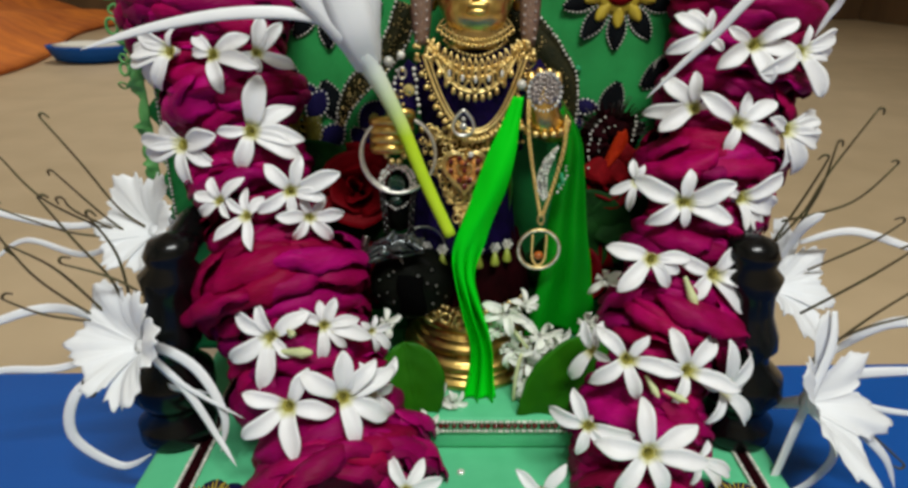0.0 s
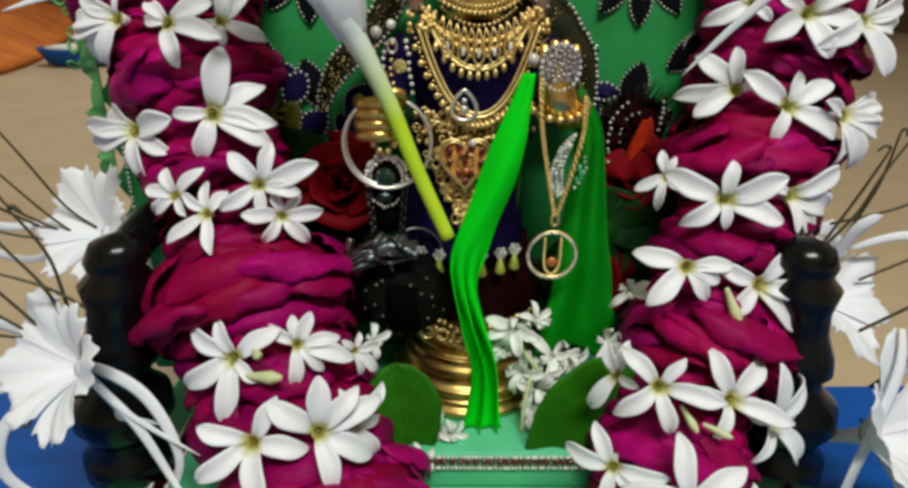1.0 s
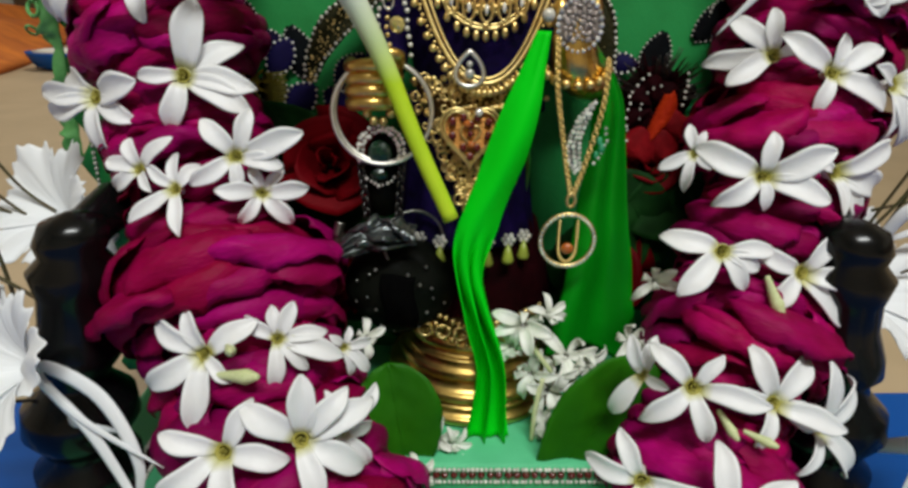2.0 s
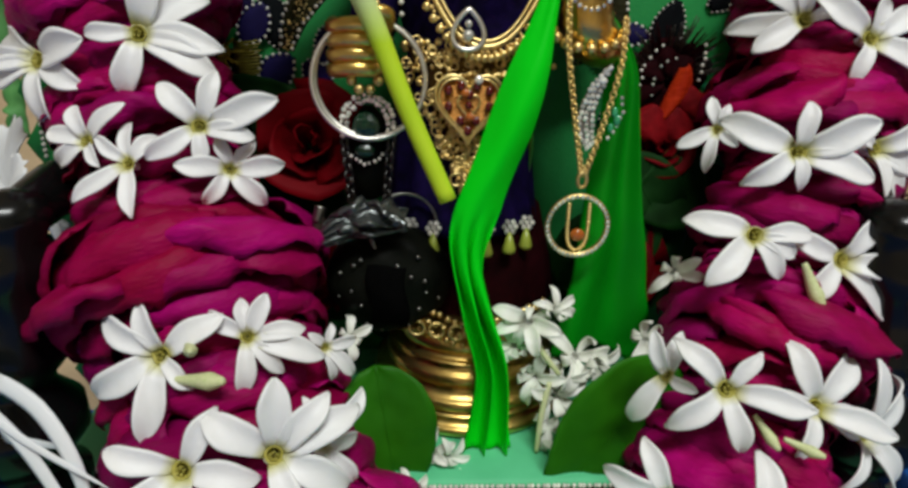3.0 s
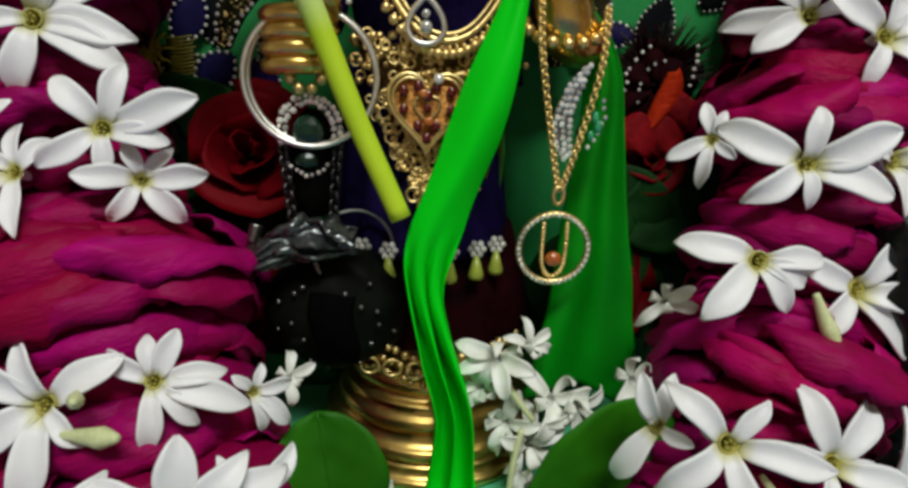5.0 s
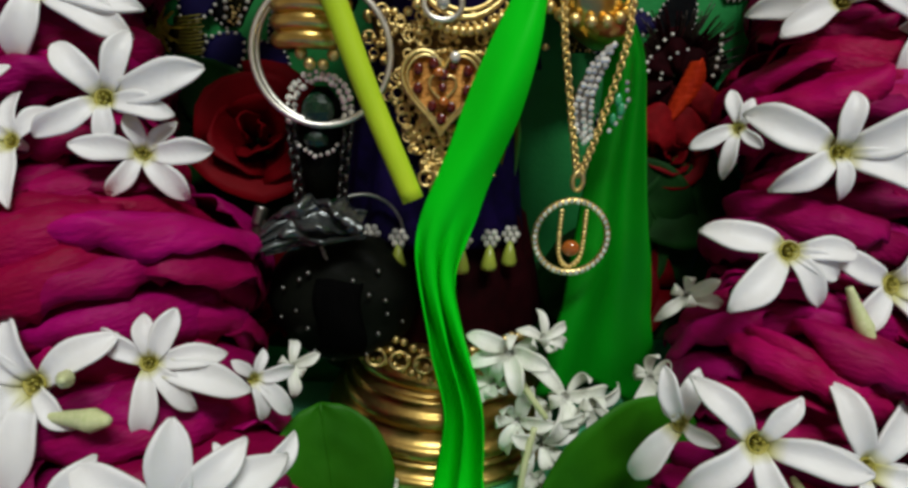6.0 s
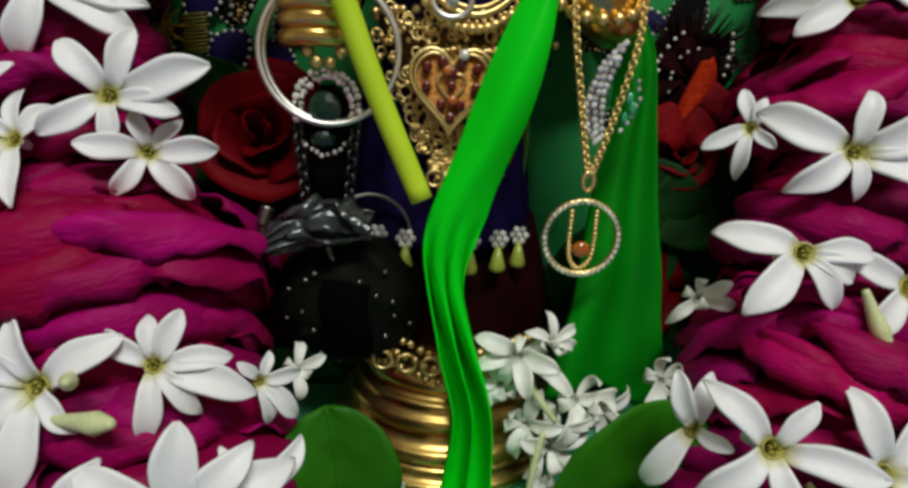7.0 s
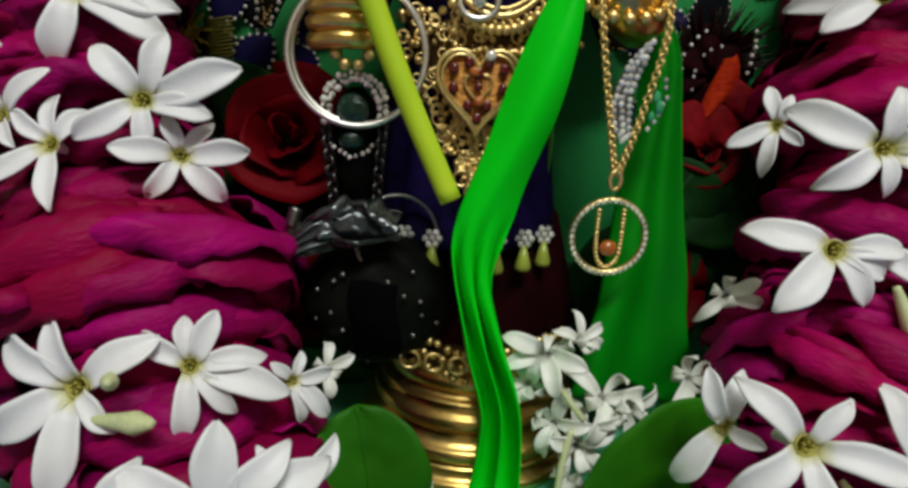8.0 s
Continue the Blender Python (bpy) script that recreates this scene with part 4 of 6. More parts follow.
bm = B(); ring(bm, (0.0505, 0.3555, 0.1540), 0.0120, 0.0011, n=40, sides=8, sz=1.02); part("hoop", bm, M_GOLD, pendant)
for k in range(38):
    a = 2 * math.pi * k / 38
    under("stone", BEAD[M_CRYSTAL.name], pendant, Matrix.Translation((0.0503 + 0.0120 * math.cos(a), 0.3543, 0.1540 + 0.0122 * math.sin(a))) @ Matrix.Scale(0.0009, 4), "clear stone")
bead_parts("bead", pendant, [(0.0465, 0.355, 0.1635), (0.0465, 0.355, 0.152), (0.0475, 0.355, 0.1465), (0.0503, 0.355, 0.1438), (0.0535, 0.355, 0.1465), (0.0545, 0.355, 0.152), (0.0545, 0.355, 0.1635)], 0.0009, 0.0014, M_GOLD)
bm = B(); ball(bm, (0.0505, 0.3545, 0.1505), 0.0030, 1, 0.7, 0.9, 12, 8); part("amber_stone", bm, M_AMBER, pendant, "amber stone")

ear = thing("leaf_earring", (0.056, 0.36, 0.203), "leaf-shaped crystal earring with green stones hanging on the chain", "earring")
LEAF = [(0.0570, 0.3565, 0.2150), (0.0530, 0.3560, 0.2080), (0.0500, 0.3560, 0.1985), (0.0505, 0.3560, 0.1905), (0.0528, 0.3565, 0.1850)]
bm = B(); sheet(bm, lambda u, v: spline(LEAF, u) + Vector((0.0034 * (2 * v - 1) * math.sin(math.pi * (0.1 + 0.8 * u)), 0.0006, 0.0012 * (2 * v - 1))), 16, 5, 0.0008); part("leaf_plate", bm, M_DULL, ear, "silver leaf-shaped plate")
for q in (-1, 0, 1):
    bead_parts("bead", ear, [(x + 0.0023 * q * (1 if 0 < k < 4 else 0.3), y - 0.0006, z + 0.0008 * q) for k, (x, y, z) in enumerate(LEAF)], 0.0011, 0.0021, M_CRYSTAL, "clear stone", 0.0003)
bead_parts("bead", ear, [(0.0628, 0.3575, 0.2050), (0.0640, 0.3575, 0.1985), (0.0615, 0.3575, 0.1920), (0.0590, 0.3575, 0.1880)], 0.0009, 0.0023, M_CRYSTAL, "clear stone", 0.0004)
for x, z, r in ((0.0610, 0.1985, 0.0016), (0.0622, 0.1955, 0.0018), (0.0600, 0.1925, 0.0014)):
    bm = B(); ball(bm, (x, 0.3572, z), r, 0.8, 0.6, 1.3, 8, 6); part("green_stone", bm, M_PALE_GREEN, ear, "pale green glass stone")

bangle = thing("bangle", (-0.031, 0.366, 0.207), "large plain silver bangle hanging on the statue's hand", "bangle")
bm = B(); ring(bm, (-0.0315, 0.3665, 0.2075), 0.0212, 0.0010, (0.1, -1, 0.1), 48, 8, 1.0, 1.04); part("hoop", bm, M_SILVER, bangle)
bm = B(); ring(bm, (-0.0311, 0.3685, 0.2077), 0.0210, 0.0009, (0.0, -1, 0.1), 48, 8, 1.0, 1.04); part("hoop", bm, M_SILVER, bangle)

hang = thing("stone_tassel", (-0.033, 0.369, 0.18), "dark green stone in a silver drop frame on twisted cords", "jewellery")
for rr in (0.0100, 0.0080):
    for k in range(20):
        a = math.pi * (-0.10 + 1.2 * k / 19)
        under("stone", BEAD[M_CRYSTAL.name], hang, Matrix.Translation((-0.0325 + rr * math.cos(a), 0.3672, 0.1905 + rr * 1.15 * math.sin(a) + random.uniform(-0.0007, 0.0007))) @ Matrix.Scale(random.uniform(0.0007, 0.0013), 4), "clear stone")
bm = B(); lathe(bm, [(0.002, 0.010), (0.0060, 0.005), (0.0078, -0.004), (0.0076, -0.015), (0.0062, -0.026), (0.002, -0.028)], (-0.0325, 0.3725, 0.187), 20, 1, 0.6, 0.08, 9); part("drop_body", bm, M_BLACK_CLOTH, hang, "black knotted cord body")
for x, y, z, r, tall in ((-0.0330, 0.3665, 0.1895, 0.0052, 1.2), (-0.0335, 0.3655, 0.1805, 0.0040, 0.7)):
    bm = B(); ball(bm, (x, y, z), r, 1.0, 0.5, tall, 8, 6); part("green_stone", bm, M_GREEN_STONE, hang, "dark green cut stone", False)
bead_parts("gold_bead", hang, [(-0.041, 0.3705, 0.212), (-0.037, 0.366, 0.206), (-0.033, 0.3655, 0.2035), (-0.029, 0.366, 0.206), (-0.025, 0.370, 0.212)], 0.0019, 0.0042, M_GOLD)
bead_parts("stone", hang, [(-0.0395, 0.3665, 0.179), (-0.033, 0.3655, 0.1755), (-0.0260, 0.3665, 0.1795)], 0.0008, 0.0019, M_CRYSTAL, "clear stone", 0.0004)
for sx in (-1, 1):
    link_chain(hang, [(-0.0325 + sx * 0.0098, 0.369, 0.190), (-0.0325 + sx * 0.0085, 0.3675, 0.178), (-0.0325 + sx * 0.007, 0.368, 0.160)], 0.0019, 0.0008, 0.0019, M_DARK_METAL)

# ---- black sequined pouch by the statue's side ----
pouch = thing("pouch", (-0.024, 0.372, 0.0575), "round black velvet pouch with sequins and gathered foil top", "pouch")
bm = B(); ball(bm, (-0.0250, 0.374, 0.1235), 0.0300, 0.90, 0.56, 0.80, 40, 24)
for v in bm.verts:
    v.co += Vector((0, 1, 0.3)) * 0.004 * noise.noise(v.co * 70)
part("bag", bm, M_BLACK_CLOTH, pouch)
bm = B(); sheet(bm, lambda u, v: (-0.0325 + 0.0155 * v + 0.0012 * math.sin(6 * u), 0.3532 + 0.0022 * (2 * v - 1) ** 2 + 0.0040 * (2 * u - 1) ** 2, 0.109 + 0.026 * u + 0.001 * math.sin(5 * v)), 12, 10, 0.0008); part("patch", bm, M_PATCH, pouch, "deep black velvet patch")
for k in range(18):
    a, rr = k * 2.4, 0.0275 * (0.45 + 0.50 * random.random())
    y = 0.374 - 0.0168 * math.sqrt(max(0, 1 - (rr / 0.0300) ** 2)) - 0.0022
    under("sequin", BEAD[M_DULL.name], pouch, Matrix.Translation((-0.0250 + 0.90 * rr * math.cos(a), y, 0.1235 + 0.80 * rr * math.sin(a))) @ Matrix.Scale(random.uniform(0.0006, 0.0009), 4), "clear sequin")
bm = B()


def ruffle(u, v):
    crease = abs(noise.noise((3.2 * u + 2.4 * v, 2.0 * v - 1.5 * u, 4.4)))
    fine = noise.noise((11 * u + 6 * v, 9 * v, 7.7))
    return (-0.0505 + 0.033 * v + 0.002 * fine, 0.364 - 0.007 * math.sin(math.pi * (0.15 + 0.7 * u)) - 0.009 * crease + 0.0012 * fine, 0.143 + 0.007 * v + (0.0165 * math.sin(math.pi * (0.12 + 0.8 * v)) ** 0.6 + 0.003 * fine) * u)


sheet(bm, ruffle, 36, 60, 0.0005)
part("ruffle", bm, M_FOIL, pouch, "crinkled silvery foil ruffle")
bm = B(); ring(bm, (-0.0185, 0.3690, 0.1475), 0.0145, 0.0007, (0.3, -1, 0.2), 32, 7); part("handle_ring", bm, M_DULL, pouch, "thin silver ring")
bm = B(); tube(bm, [(-0.052, 0.368, 0.157), (-0.0535, 0.366, 0.151)], [0.0026, 0.0022], 6, 8); part("stick_end", bm, M_DULL, pouch, "pale cut stick end")
bm = B(); tube(bm, [(-0.0525, 0.367, 0.153), (-0.056, 0.364, 0.135), (-0.060, 0.362, 0.11), (-0.064, 0.36, 0.085)], [0.0022, 0.0018, 0.0016], 14, 8); part("stick", bm, M_STICK, pouch, "dark brown thin stick")
# anklet and jewel rows at the statue's feet
anklet = thing("anklet", (SX, 0.365, 0.10), "gold beaded anklets at the statue's feet", "anklet")
for zz, rr in ((0.109, 0.034), (0.1045, 0.035), (0.099, 0.0345)):
    bead_parts("bead", anklet, [(SX + rr * math.cos(a), SY - 0.004 + rr * math.sin(a), zz + 0.002 * math.sin(5 * a)) for a in [math.pi * (1.0 + i / 12) for i in range(13)]], 0.0016, 0.0036, M_GOLD, jitter=0.0004)
bm = B(); ring(bm, (0, 0, 0), 0.0034, 0.0008, n=12, sides=5); ROSETTE = mesh_of("rosette", bm, M_GOLD)
for k in range(7):
    under("rosette", ROSETTE, anklet, Matrix.Translation((SX - 0.025 + 0.0085 * k, SY - 0.0405 + 0.0022 * abs(k - 3), 0.104)))

# ---- green satin ribbon and cloth ----
RIB = [(0.035, 0.360, 0.2425), (0.0280, 0.3545, 0.217), (0.0203, 0.3525, 0.190), (0.0102, 0.3505, 0.162), (0.0068, 0.349, 0.143), (0.0105, 0.3475, 0.122), (0.0178, 0.3435, 0.096), (0.0172, 0.340, 0.0585)]
RIBW = [0.005, 0.0135, 0.0180, 0.0180, 0.0140, 0.0125, 0.0145, 0.0225]


def ribbon(u, v):
    p, w = spline(RIB, u), lerp_list(RIBW, u)
    fold = min(1.0, max(0.0, (u - 0.42) * 3.4)) ** 1.3
    s = v - 0.5
    flat = 1 - 0.65 * max(0.0, (u - 0.84) / 0.16)
    wave = math.cos(v * 2 * math.pi * 2.6 + 0.5 + 1.1 * math.sin(5 * u))
    deep = -0.0075 * fold * flat * math.copysign(abs(wave) ** 0.7, wave) - 0.0008 * fold * math.sin(v * 31 + 2 * u) + 0.0014 * (1 - fold) * noise.noise((2.0 * v, 6 * u, 2.0))
    return p + Vector((w * s + 0.0008 * math.sin(23 * u + 3) * s + 0.0016 * fold * math.sin(v * 15 + 3 * u), deep - 0.004 * (1 - fold) * (1 - 4 * s * s) + 0.002 * (1 - fold) * math.sin(9 * u + 4 * v), 0.0006 * math.sin(40 * v) * fold * u))


bm = B(); sheet(bm, ribbon, 60, 40, 0.0005)
solo("satin_ribbon", bm, M_SATIN, "bright green satin ribbon hanging in folds before the statue", "ribbon")
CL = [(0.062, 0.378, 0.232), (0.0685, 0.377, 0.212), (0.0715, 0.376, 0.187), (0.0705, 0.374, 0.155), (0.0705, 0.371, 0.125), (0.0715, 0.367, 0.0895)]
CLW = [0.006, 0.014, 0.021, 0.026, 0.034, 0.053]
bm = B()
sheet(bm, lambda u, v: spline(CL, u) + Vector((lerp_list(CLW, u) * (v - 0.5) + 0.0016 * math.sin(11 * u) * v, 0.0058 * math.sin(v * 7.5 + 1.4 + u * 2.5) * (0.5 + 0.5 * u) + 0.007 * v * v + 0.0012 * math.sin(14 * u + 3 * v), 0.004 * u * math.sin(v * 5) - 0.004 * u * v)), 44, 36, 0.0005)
solo("satin_cloth", bm, M_SATIN_SHADED, "green satin cloth end hanging beside the statue", "cloth")


# ---- leaves, roses and small blossoms ----
def leaf(bm, length, width, bend=0.15, cup=0.2):
    """A pointed leaf along local x, facing local z."""
    def f(u, v):
        s = 2 * v - 1
        w = width / 2 * (math.sin(math.pi * u ** 0.75) ** 0.7 if 0 < u < 1 else 0.02) * (1 + 0.012 * abs(s) * math.sin(37 * u + 2 * math.sin(9 * u)))
        return (length * u, w * s, cup * abs(w * s) - bend * length * u * u + 0.012 * length * math.sin(14 * u + 4 * abs(s)) * abs(s) - 0.008 * width * math.cos(26 * u - 9 * abs(s)) * (1 - abs(s)))
    return sheet(bm, f, 40, 12, 0.0005)


def leaf_thing(name, p, x_way, n, length, width, material, label, group=""):
    bm = B(); leaf(bm, length, width)
    me = mesh_of(name, bm, material)
    x, z = Vector(x_way).normalized(), Vector(n)
    z = (z - x * z.dot(x)).normalized()
    y = z.cross(x)
    ob = tagged(new(name, me), label, "leaf", group)
    ob.matrix_basis = Matrix.Translation(p) @ Matrix((x, y, z)).transposed().to_4x4()
    rib = B(); tube(rib, [(0, 0, 0.0004), (length * 0.5, 0, 0.0004 - 0.15 * length * 0.25), (length * 0.97, 0, 0.0004 - 0.15 * length * 0.94)], [0.0007, 0.0005, 0.0002], 12, 5)
    under("midrib", mesh_of("midrib", rib, material), ob, ob.matrix_basis.copy())
    return ob


leaf_thing("betel_leaf", (-0.029, 0.338, 0.101), (0.012, -0.020, -0.062), (0.15, -1, 0.35), 0.062, 0.040, M_LEAF, "broad fresh green betel leaf leaning before the pedestal", "betel leaves")
leaf_thing("betel_leaf", (0.089, 0.336, 0.104), (-0.042, -0.018, -0.055), (-0.02, -1, 0.12), 0.080, 0.050, M_LEAF, "broad dark green betel leaf leaning before the pedestal", "betel leaves")
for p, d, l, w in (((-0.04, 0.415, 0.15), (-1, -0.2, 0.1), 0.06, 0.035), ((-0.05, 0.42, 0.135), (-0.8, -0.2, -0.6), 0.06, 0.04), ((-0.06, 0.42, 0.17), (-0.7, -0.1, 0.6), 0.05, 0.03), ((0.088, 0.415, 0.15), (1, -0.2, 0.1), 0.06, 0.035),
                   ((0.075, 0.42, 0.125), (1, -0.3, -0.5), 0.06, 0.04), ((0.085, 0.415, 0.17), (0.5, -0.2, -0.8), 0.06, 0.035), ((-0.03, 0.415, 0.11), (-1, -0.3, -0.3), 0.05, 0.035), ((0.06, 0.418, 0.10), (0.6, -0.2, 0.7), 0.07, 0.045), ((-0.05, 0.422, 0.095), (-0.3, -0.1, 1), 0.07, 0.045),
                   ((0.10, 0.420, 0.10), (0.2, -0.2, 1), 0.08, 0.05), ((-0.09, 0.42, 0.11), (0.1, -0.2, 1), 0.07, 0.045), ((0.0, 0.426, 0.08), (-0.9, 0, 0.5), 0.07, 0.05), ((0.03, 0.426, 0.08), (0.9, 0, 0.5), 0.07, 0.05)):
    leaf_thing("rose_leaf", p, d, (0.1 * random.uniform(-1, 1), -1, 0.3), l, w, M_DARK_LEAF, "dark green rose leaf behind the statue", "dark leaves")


def rose(p, n, size, roll):
    ob = thing("red_rose", p, "dark red rose tucked behind the statue", "rose", "red roses")
    base = facing(p, n, roll)
    for k in range(9):
        ring_k = k / 8
        rr = size * (0.12 + 0.75 * ring_k)
        a0 = k * 2.4
        span = 2.7 - 0.4 * ring_k

        def f(u, v):
            a = a0 + (v - 0.5) * span
            r = rr * (0.35 + 0.65 * u ** 0.6) + size * 0.35 * ring_k * max(0, u - 0.6) * 2 + 0.13 * size * noise.noise((1.6 * a, 2 * u, k + roll))
            z = size * (0.75 * u * (1 - 0.35 * ring_k) - 0.3 * ring_k * max(0, u - 0.65)) * (1 - 0.35 * abs(2 * v - 1) ** 3)
            return (r * math.cos(a), r * math.sin(a), z)
        bm = B(); sheet(bm, f, 7, 8, 0.0006)
        bm.transform(base)
        part("petal", bm, M_RED_ROSE, ob)
    return ob


rose((-0.062, 0.412, 0.172), (0.1, -1, 0.45), 0.026, 0.3)
rose((0.104, 0.422, 0.172), (-0.15, -1, 0.4), 0.016, 1.2)
fringe = thing("thread_flower", (0.103, 0.424, 0.200), "dark maroon thread flower with an orange-red fold and glass beads", "ornament")
bm = B(); sheet(bm, lambda u, v: (0.103 + 0.0165 * (0.15 + u) * math.cos(6.2832 * v) * (1 + 0.10 * math.sin(5 * 6.2832 * v)), 0.424 - 0.004 * (1 - u * u) + 0.0015 * math.sin(40 * v), 0.203 + 0.0175 * (0.15 + u) * math.sin(6.2832 * v)), 6, 48, 0.001); part("ground", bm, M_MAROON, fringe)
bm = B(); sheet(bm, lambda u, v: (0.1005 + 0.006 * u + 0.0035 * math.sin(2.6 * u) + 0.0055 * (2 * v - 1) * math.sin(math.pi * (0.1 + 0.82 * u)) ** 0.7, 0.4165 - 0.004 * math.cos(1.5 * (2 * v - 1)) + 0.0003 * math.sin(60 * u), 0.186 + 0.024 * u + 0.002 * v), 24, 10, 0.0006); part("fold", bm, M_ORANGE_RED, fringe, "ribbed orange-red fold")
for dx, dz, a in ((-0.006, -0.013, -0.2), (0.006, -0.014, 0.3), (0.013, -0.004, 1.2)):
    bm = B(); sheet(bm, lambda u, v: (0.103 + dx + 0.012 * (2 * v - 1) * math.sin(math.pi * (0.15 + 0.75 * u)) + 0.004 * u * math.sin(a), 0.418 - 0.005 * math.cos(1.4 * (2 * v - 1)) - 0.003 * u, 0.205 + dz - 0.016 * u + 0.002 * math.sin(5 * v + a)), 10, 12, 0.0006); part("petal", bm, M_RED, fringe, "deep red cloth petal")
for k in range(5):
    bm = B()
    for _ in range(16):
        a, t = 0.35 + 0.55 * k + random.uniform(-0.28, 0.28), random.uniform(0.75, 1.2)
        e = (math.cos(a), math.sin(a))
        tube(bm, [(0.103 + 0.012 * e[0], 0.422, 0.205 + 0.013 * e[1]), (0.103 + 0.017 * e[0], 0.418, 0.206 + 0.018 * e[1]), (0.103 + 0.023 * t * e[0], 0.416, 0.207 + 0.023 * t * e[1])], [0.0006, 0.0004, 0.0002], 4, 4)
    part("thread_tuft", bm, M_MAROON if k % 2 else M_STICK, fringe, "spiky brown thread tuft")
bead_parts("bead", fringe, [(0.0885, 0.413, 0.186), (0.0880, 0.413, 0.200), (0.0895, 0.413, 0.212), (0.098, 0.413, 0.220)], 0.0008, 0.0034, M_PEARL, "glass bead", 0.0010)
bead_parts("bead", fringe, [(0.0925, 0.413, 0.196), (0.0955, 0.413, 0.210), (0.104, 0.413, 0.215)], 0.0007, 0.0036, M_CRYSTAL, "glass bead", 0.0014)
bead_parts("bead", fringe, [(0.116, 0.413, 0.222), (0.1155, 0.413, 0.211), (0.1140, 0.413, 0.204)], 0.0009, 0.0030, M_PEARL, "glass bead", 0.0004)
rose((-0.066, 0.40, 0.115), (0.25, -1, 0.5), 0.024, 2.2)
rose((0.085, 0.41, 0.115), (-0.1, -1, 0.5), 0.022, 0.9)

# ---- white blossom meshes, unit length, shared by all blossoms ----
def petal_mesh(name, width, lift, recurve, twist, material, tip=0.5):
    """A waxy petal along local x, one unit long, narrow at its foot, arched, its tip bent back."""
    bm = B()
    end = 0.99 - 0.25 * recurve

    def f(u, v):
        s = 2 * v - 1
        base = 0.50 + 0.50 * math.sin(math.pi / 2 * min(1.0, u / 0.48))
        w = width * base * max(0.0, 1 - max(0.0, (u - 0.48) / 0.52) ** 1.9) ** tip
        w = max(w, 0.012)
        y = w * s + twist * 0.14 * u * u + 0.012 * math.sin(9 * u + 5 * twist)
        z = lift * u - recurve * u ** 2.4 - 0.13 * max(0.0, 1 - u / 0.2) ** 2 + 0.30 * w * s * s - 0.012 * math.cos(3 * s) + twist * u * w * s * 0.8
        return ((0.055 + 0.935 * u - 0.25 * recurve * u ** 3) / end, y, z)
    sheet(bm, f, 12, 8, 0.035)
    return mesh_of(name, bm, material)


random.seed(5)
PETALS = []
for _ in range(20):
    arch = random.uniform(0.22, 0.55)
    PETALS.append(petal_mesh("petal", random.uniform(0.155, 0.195), arch, arch + random.uniform(-0.12, 0.32), random.uniform(-0.7, 0.7), M_WHITE, random.uniform(0.62, 0.95)))
bm = B(); lathe(bm, [(0.03, -0.75), (0.06, -0.7), (0.07, -0.35), (0.10, -0.12), (0.13, -0.03), (0.12, -0.05), (0.06, -0.20), (0.03, -0.34)], (0, 0, 0), 12); THROAT = mesh_of("throat", bm, M_CREAM)
bm = B(); lathe(bm, [(0.03, -0.27), (0.09, -0.13), (0.118, -0.02), (0.105, 0.0), (0.08, -0.07), (0.05, -0.15), (0.02, -0.22)], (0, 0, 0), 14); CENTRE = mesh_of("centre", bm, M_THROAT)


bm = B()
# A dark disc low in the throat paints the shade inside it.
lathe(bm, [(0.055, -0.15), (0.05, -0.13), (0.02, -0.125)], (0, 0, 0), 10); SHADE_DISC = mesh_of("shade_disc", bm, M_THROAT_SHADE)
bm = B()
for k in range(5):
    a = 1.2566 * k
    tube(bm, [(0.02 * math.cos(a), 0.02 * math.sin(a), -0.15), (0.04 * math.cos(a), 0.04 * math.sin(a), -0.03), (0.045 * math.cos(a + 0.3), 0.045 * math.sin(a + 0.3), 0.03)], [0.010, 0.012, 0.017], 5, 5)
STYLE = mesh_of("style", bm, M_THROAT)


def blossom(parent, p, n, petals, name="tuberose"):
    """One blossom under a garland; petals: (degrees round the face, millimetres) each, as sub-parts."""
    size = 0.0012 * sorted(l for a, l in petals)[len(petals) // 2]
    m = facing(p, n, 0.0, 1.0)
    ms = m @ Matrix.Scale(min(0.026, max(0.018, size)), 4)
    fl = under(name, THROAT, parent, ms)
    under("centre", CENTRE, fl, ms, "greenish yellow throat")
    under("shade_disc", SHADE_DISC, fl, ms, "dark disc painting the shade in the throat")
    under("style", STYLE, fl, ms)
    for a, l in petals:
        l *= 0.00104
        w = 0.5 * l + 0.5 * min(size, l * 1.25)
        under("petal", random.choice(PETALS), fl, m @ Matrix.Rotation(radians(a), 4, "Z") @ Matrix.Rotation(radians(random.uniform(-7, 6)), 4, "Y") @ Matrix.Diagonal((l, w, 0.8 * w, 1)))
    return fl


def bud_mesh():
    bm = B(); tube(bm, [(0, 0, 0), (0.3, 0.02, 0.02), (0.7, 0.0, 0.08), (1, -0.04, 0.16)], [0.06, 0.1, 0.16, 0.05], 12, 9)
    return mesh_of("bud", bm, M_BUD)


BUD = bud_mesh()

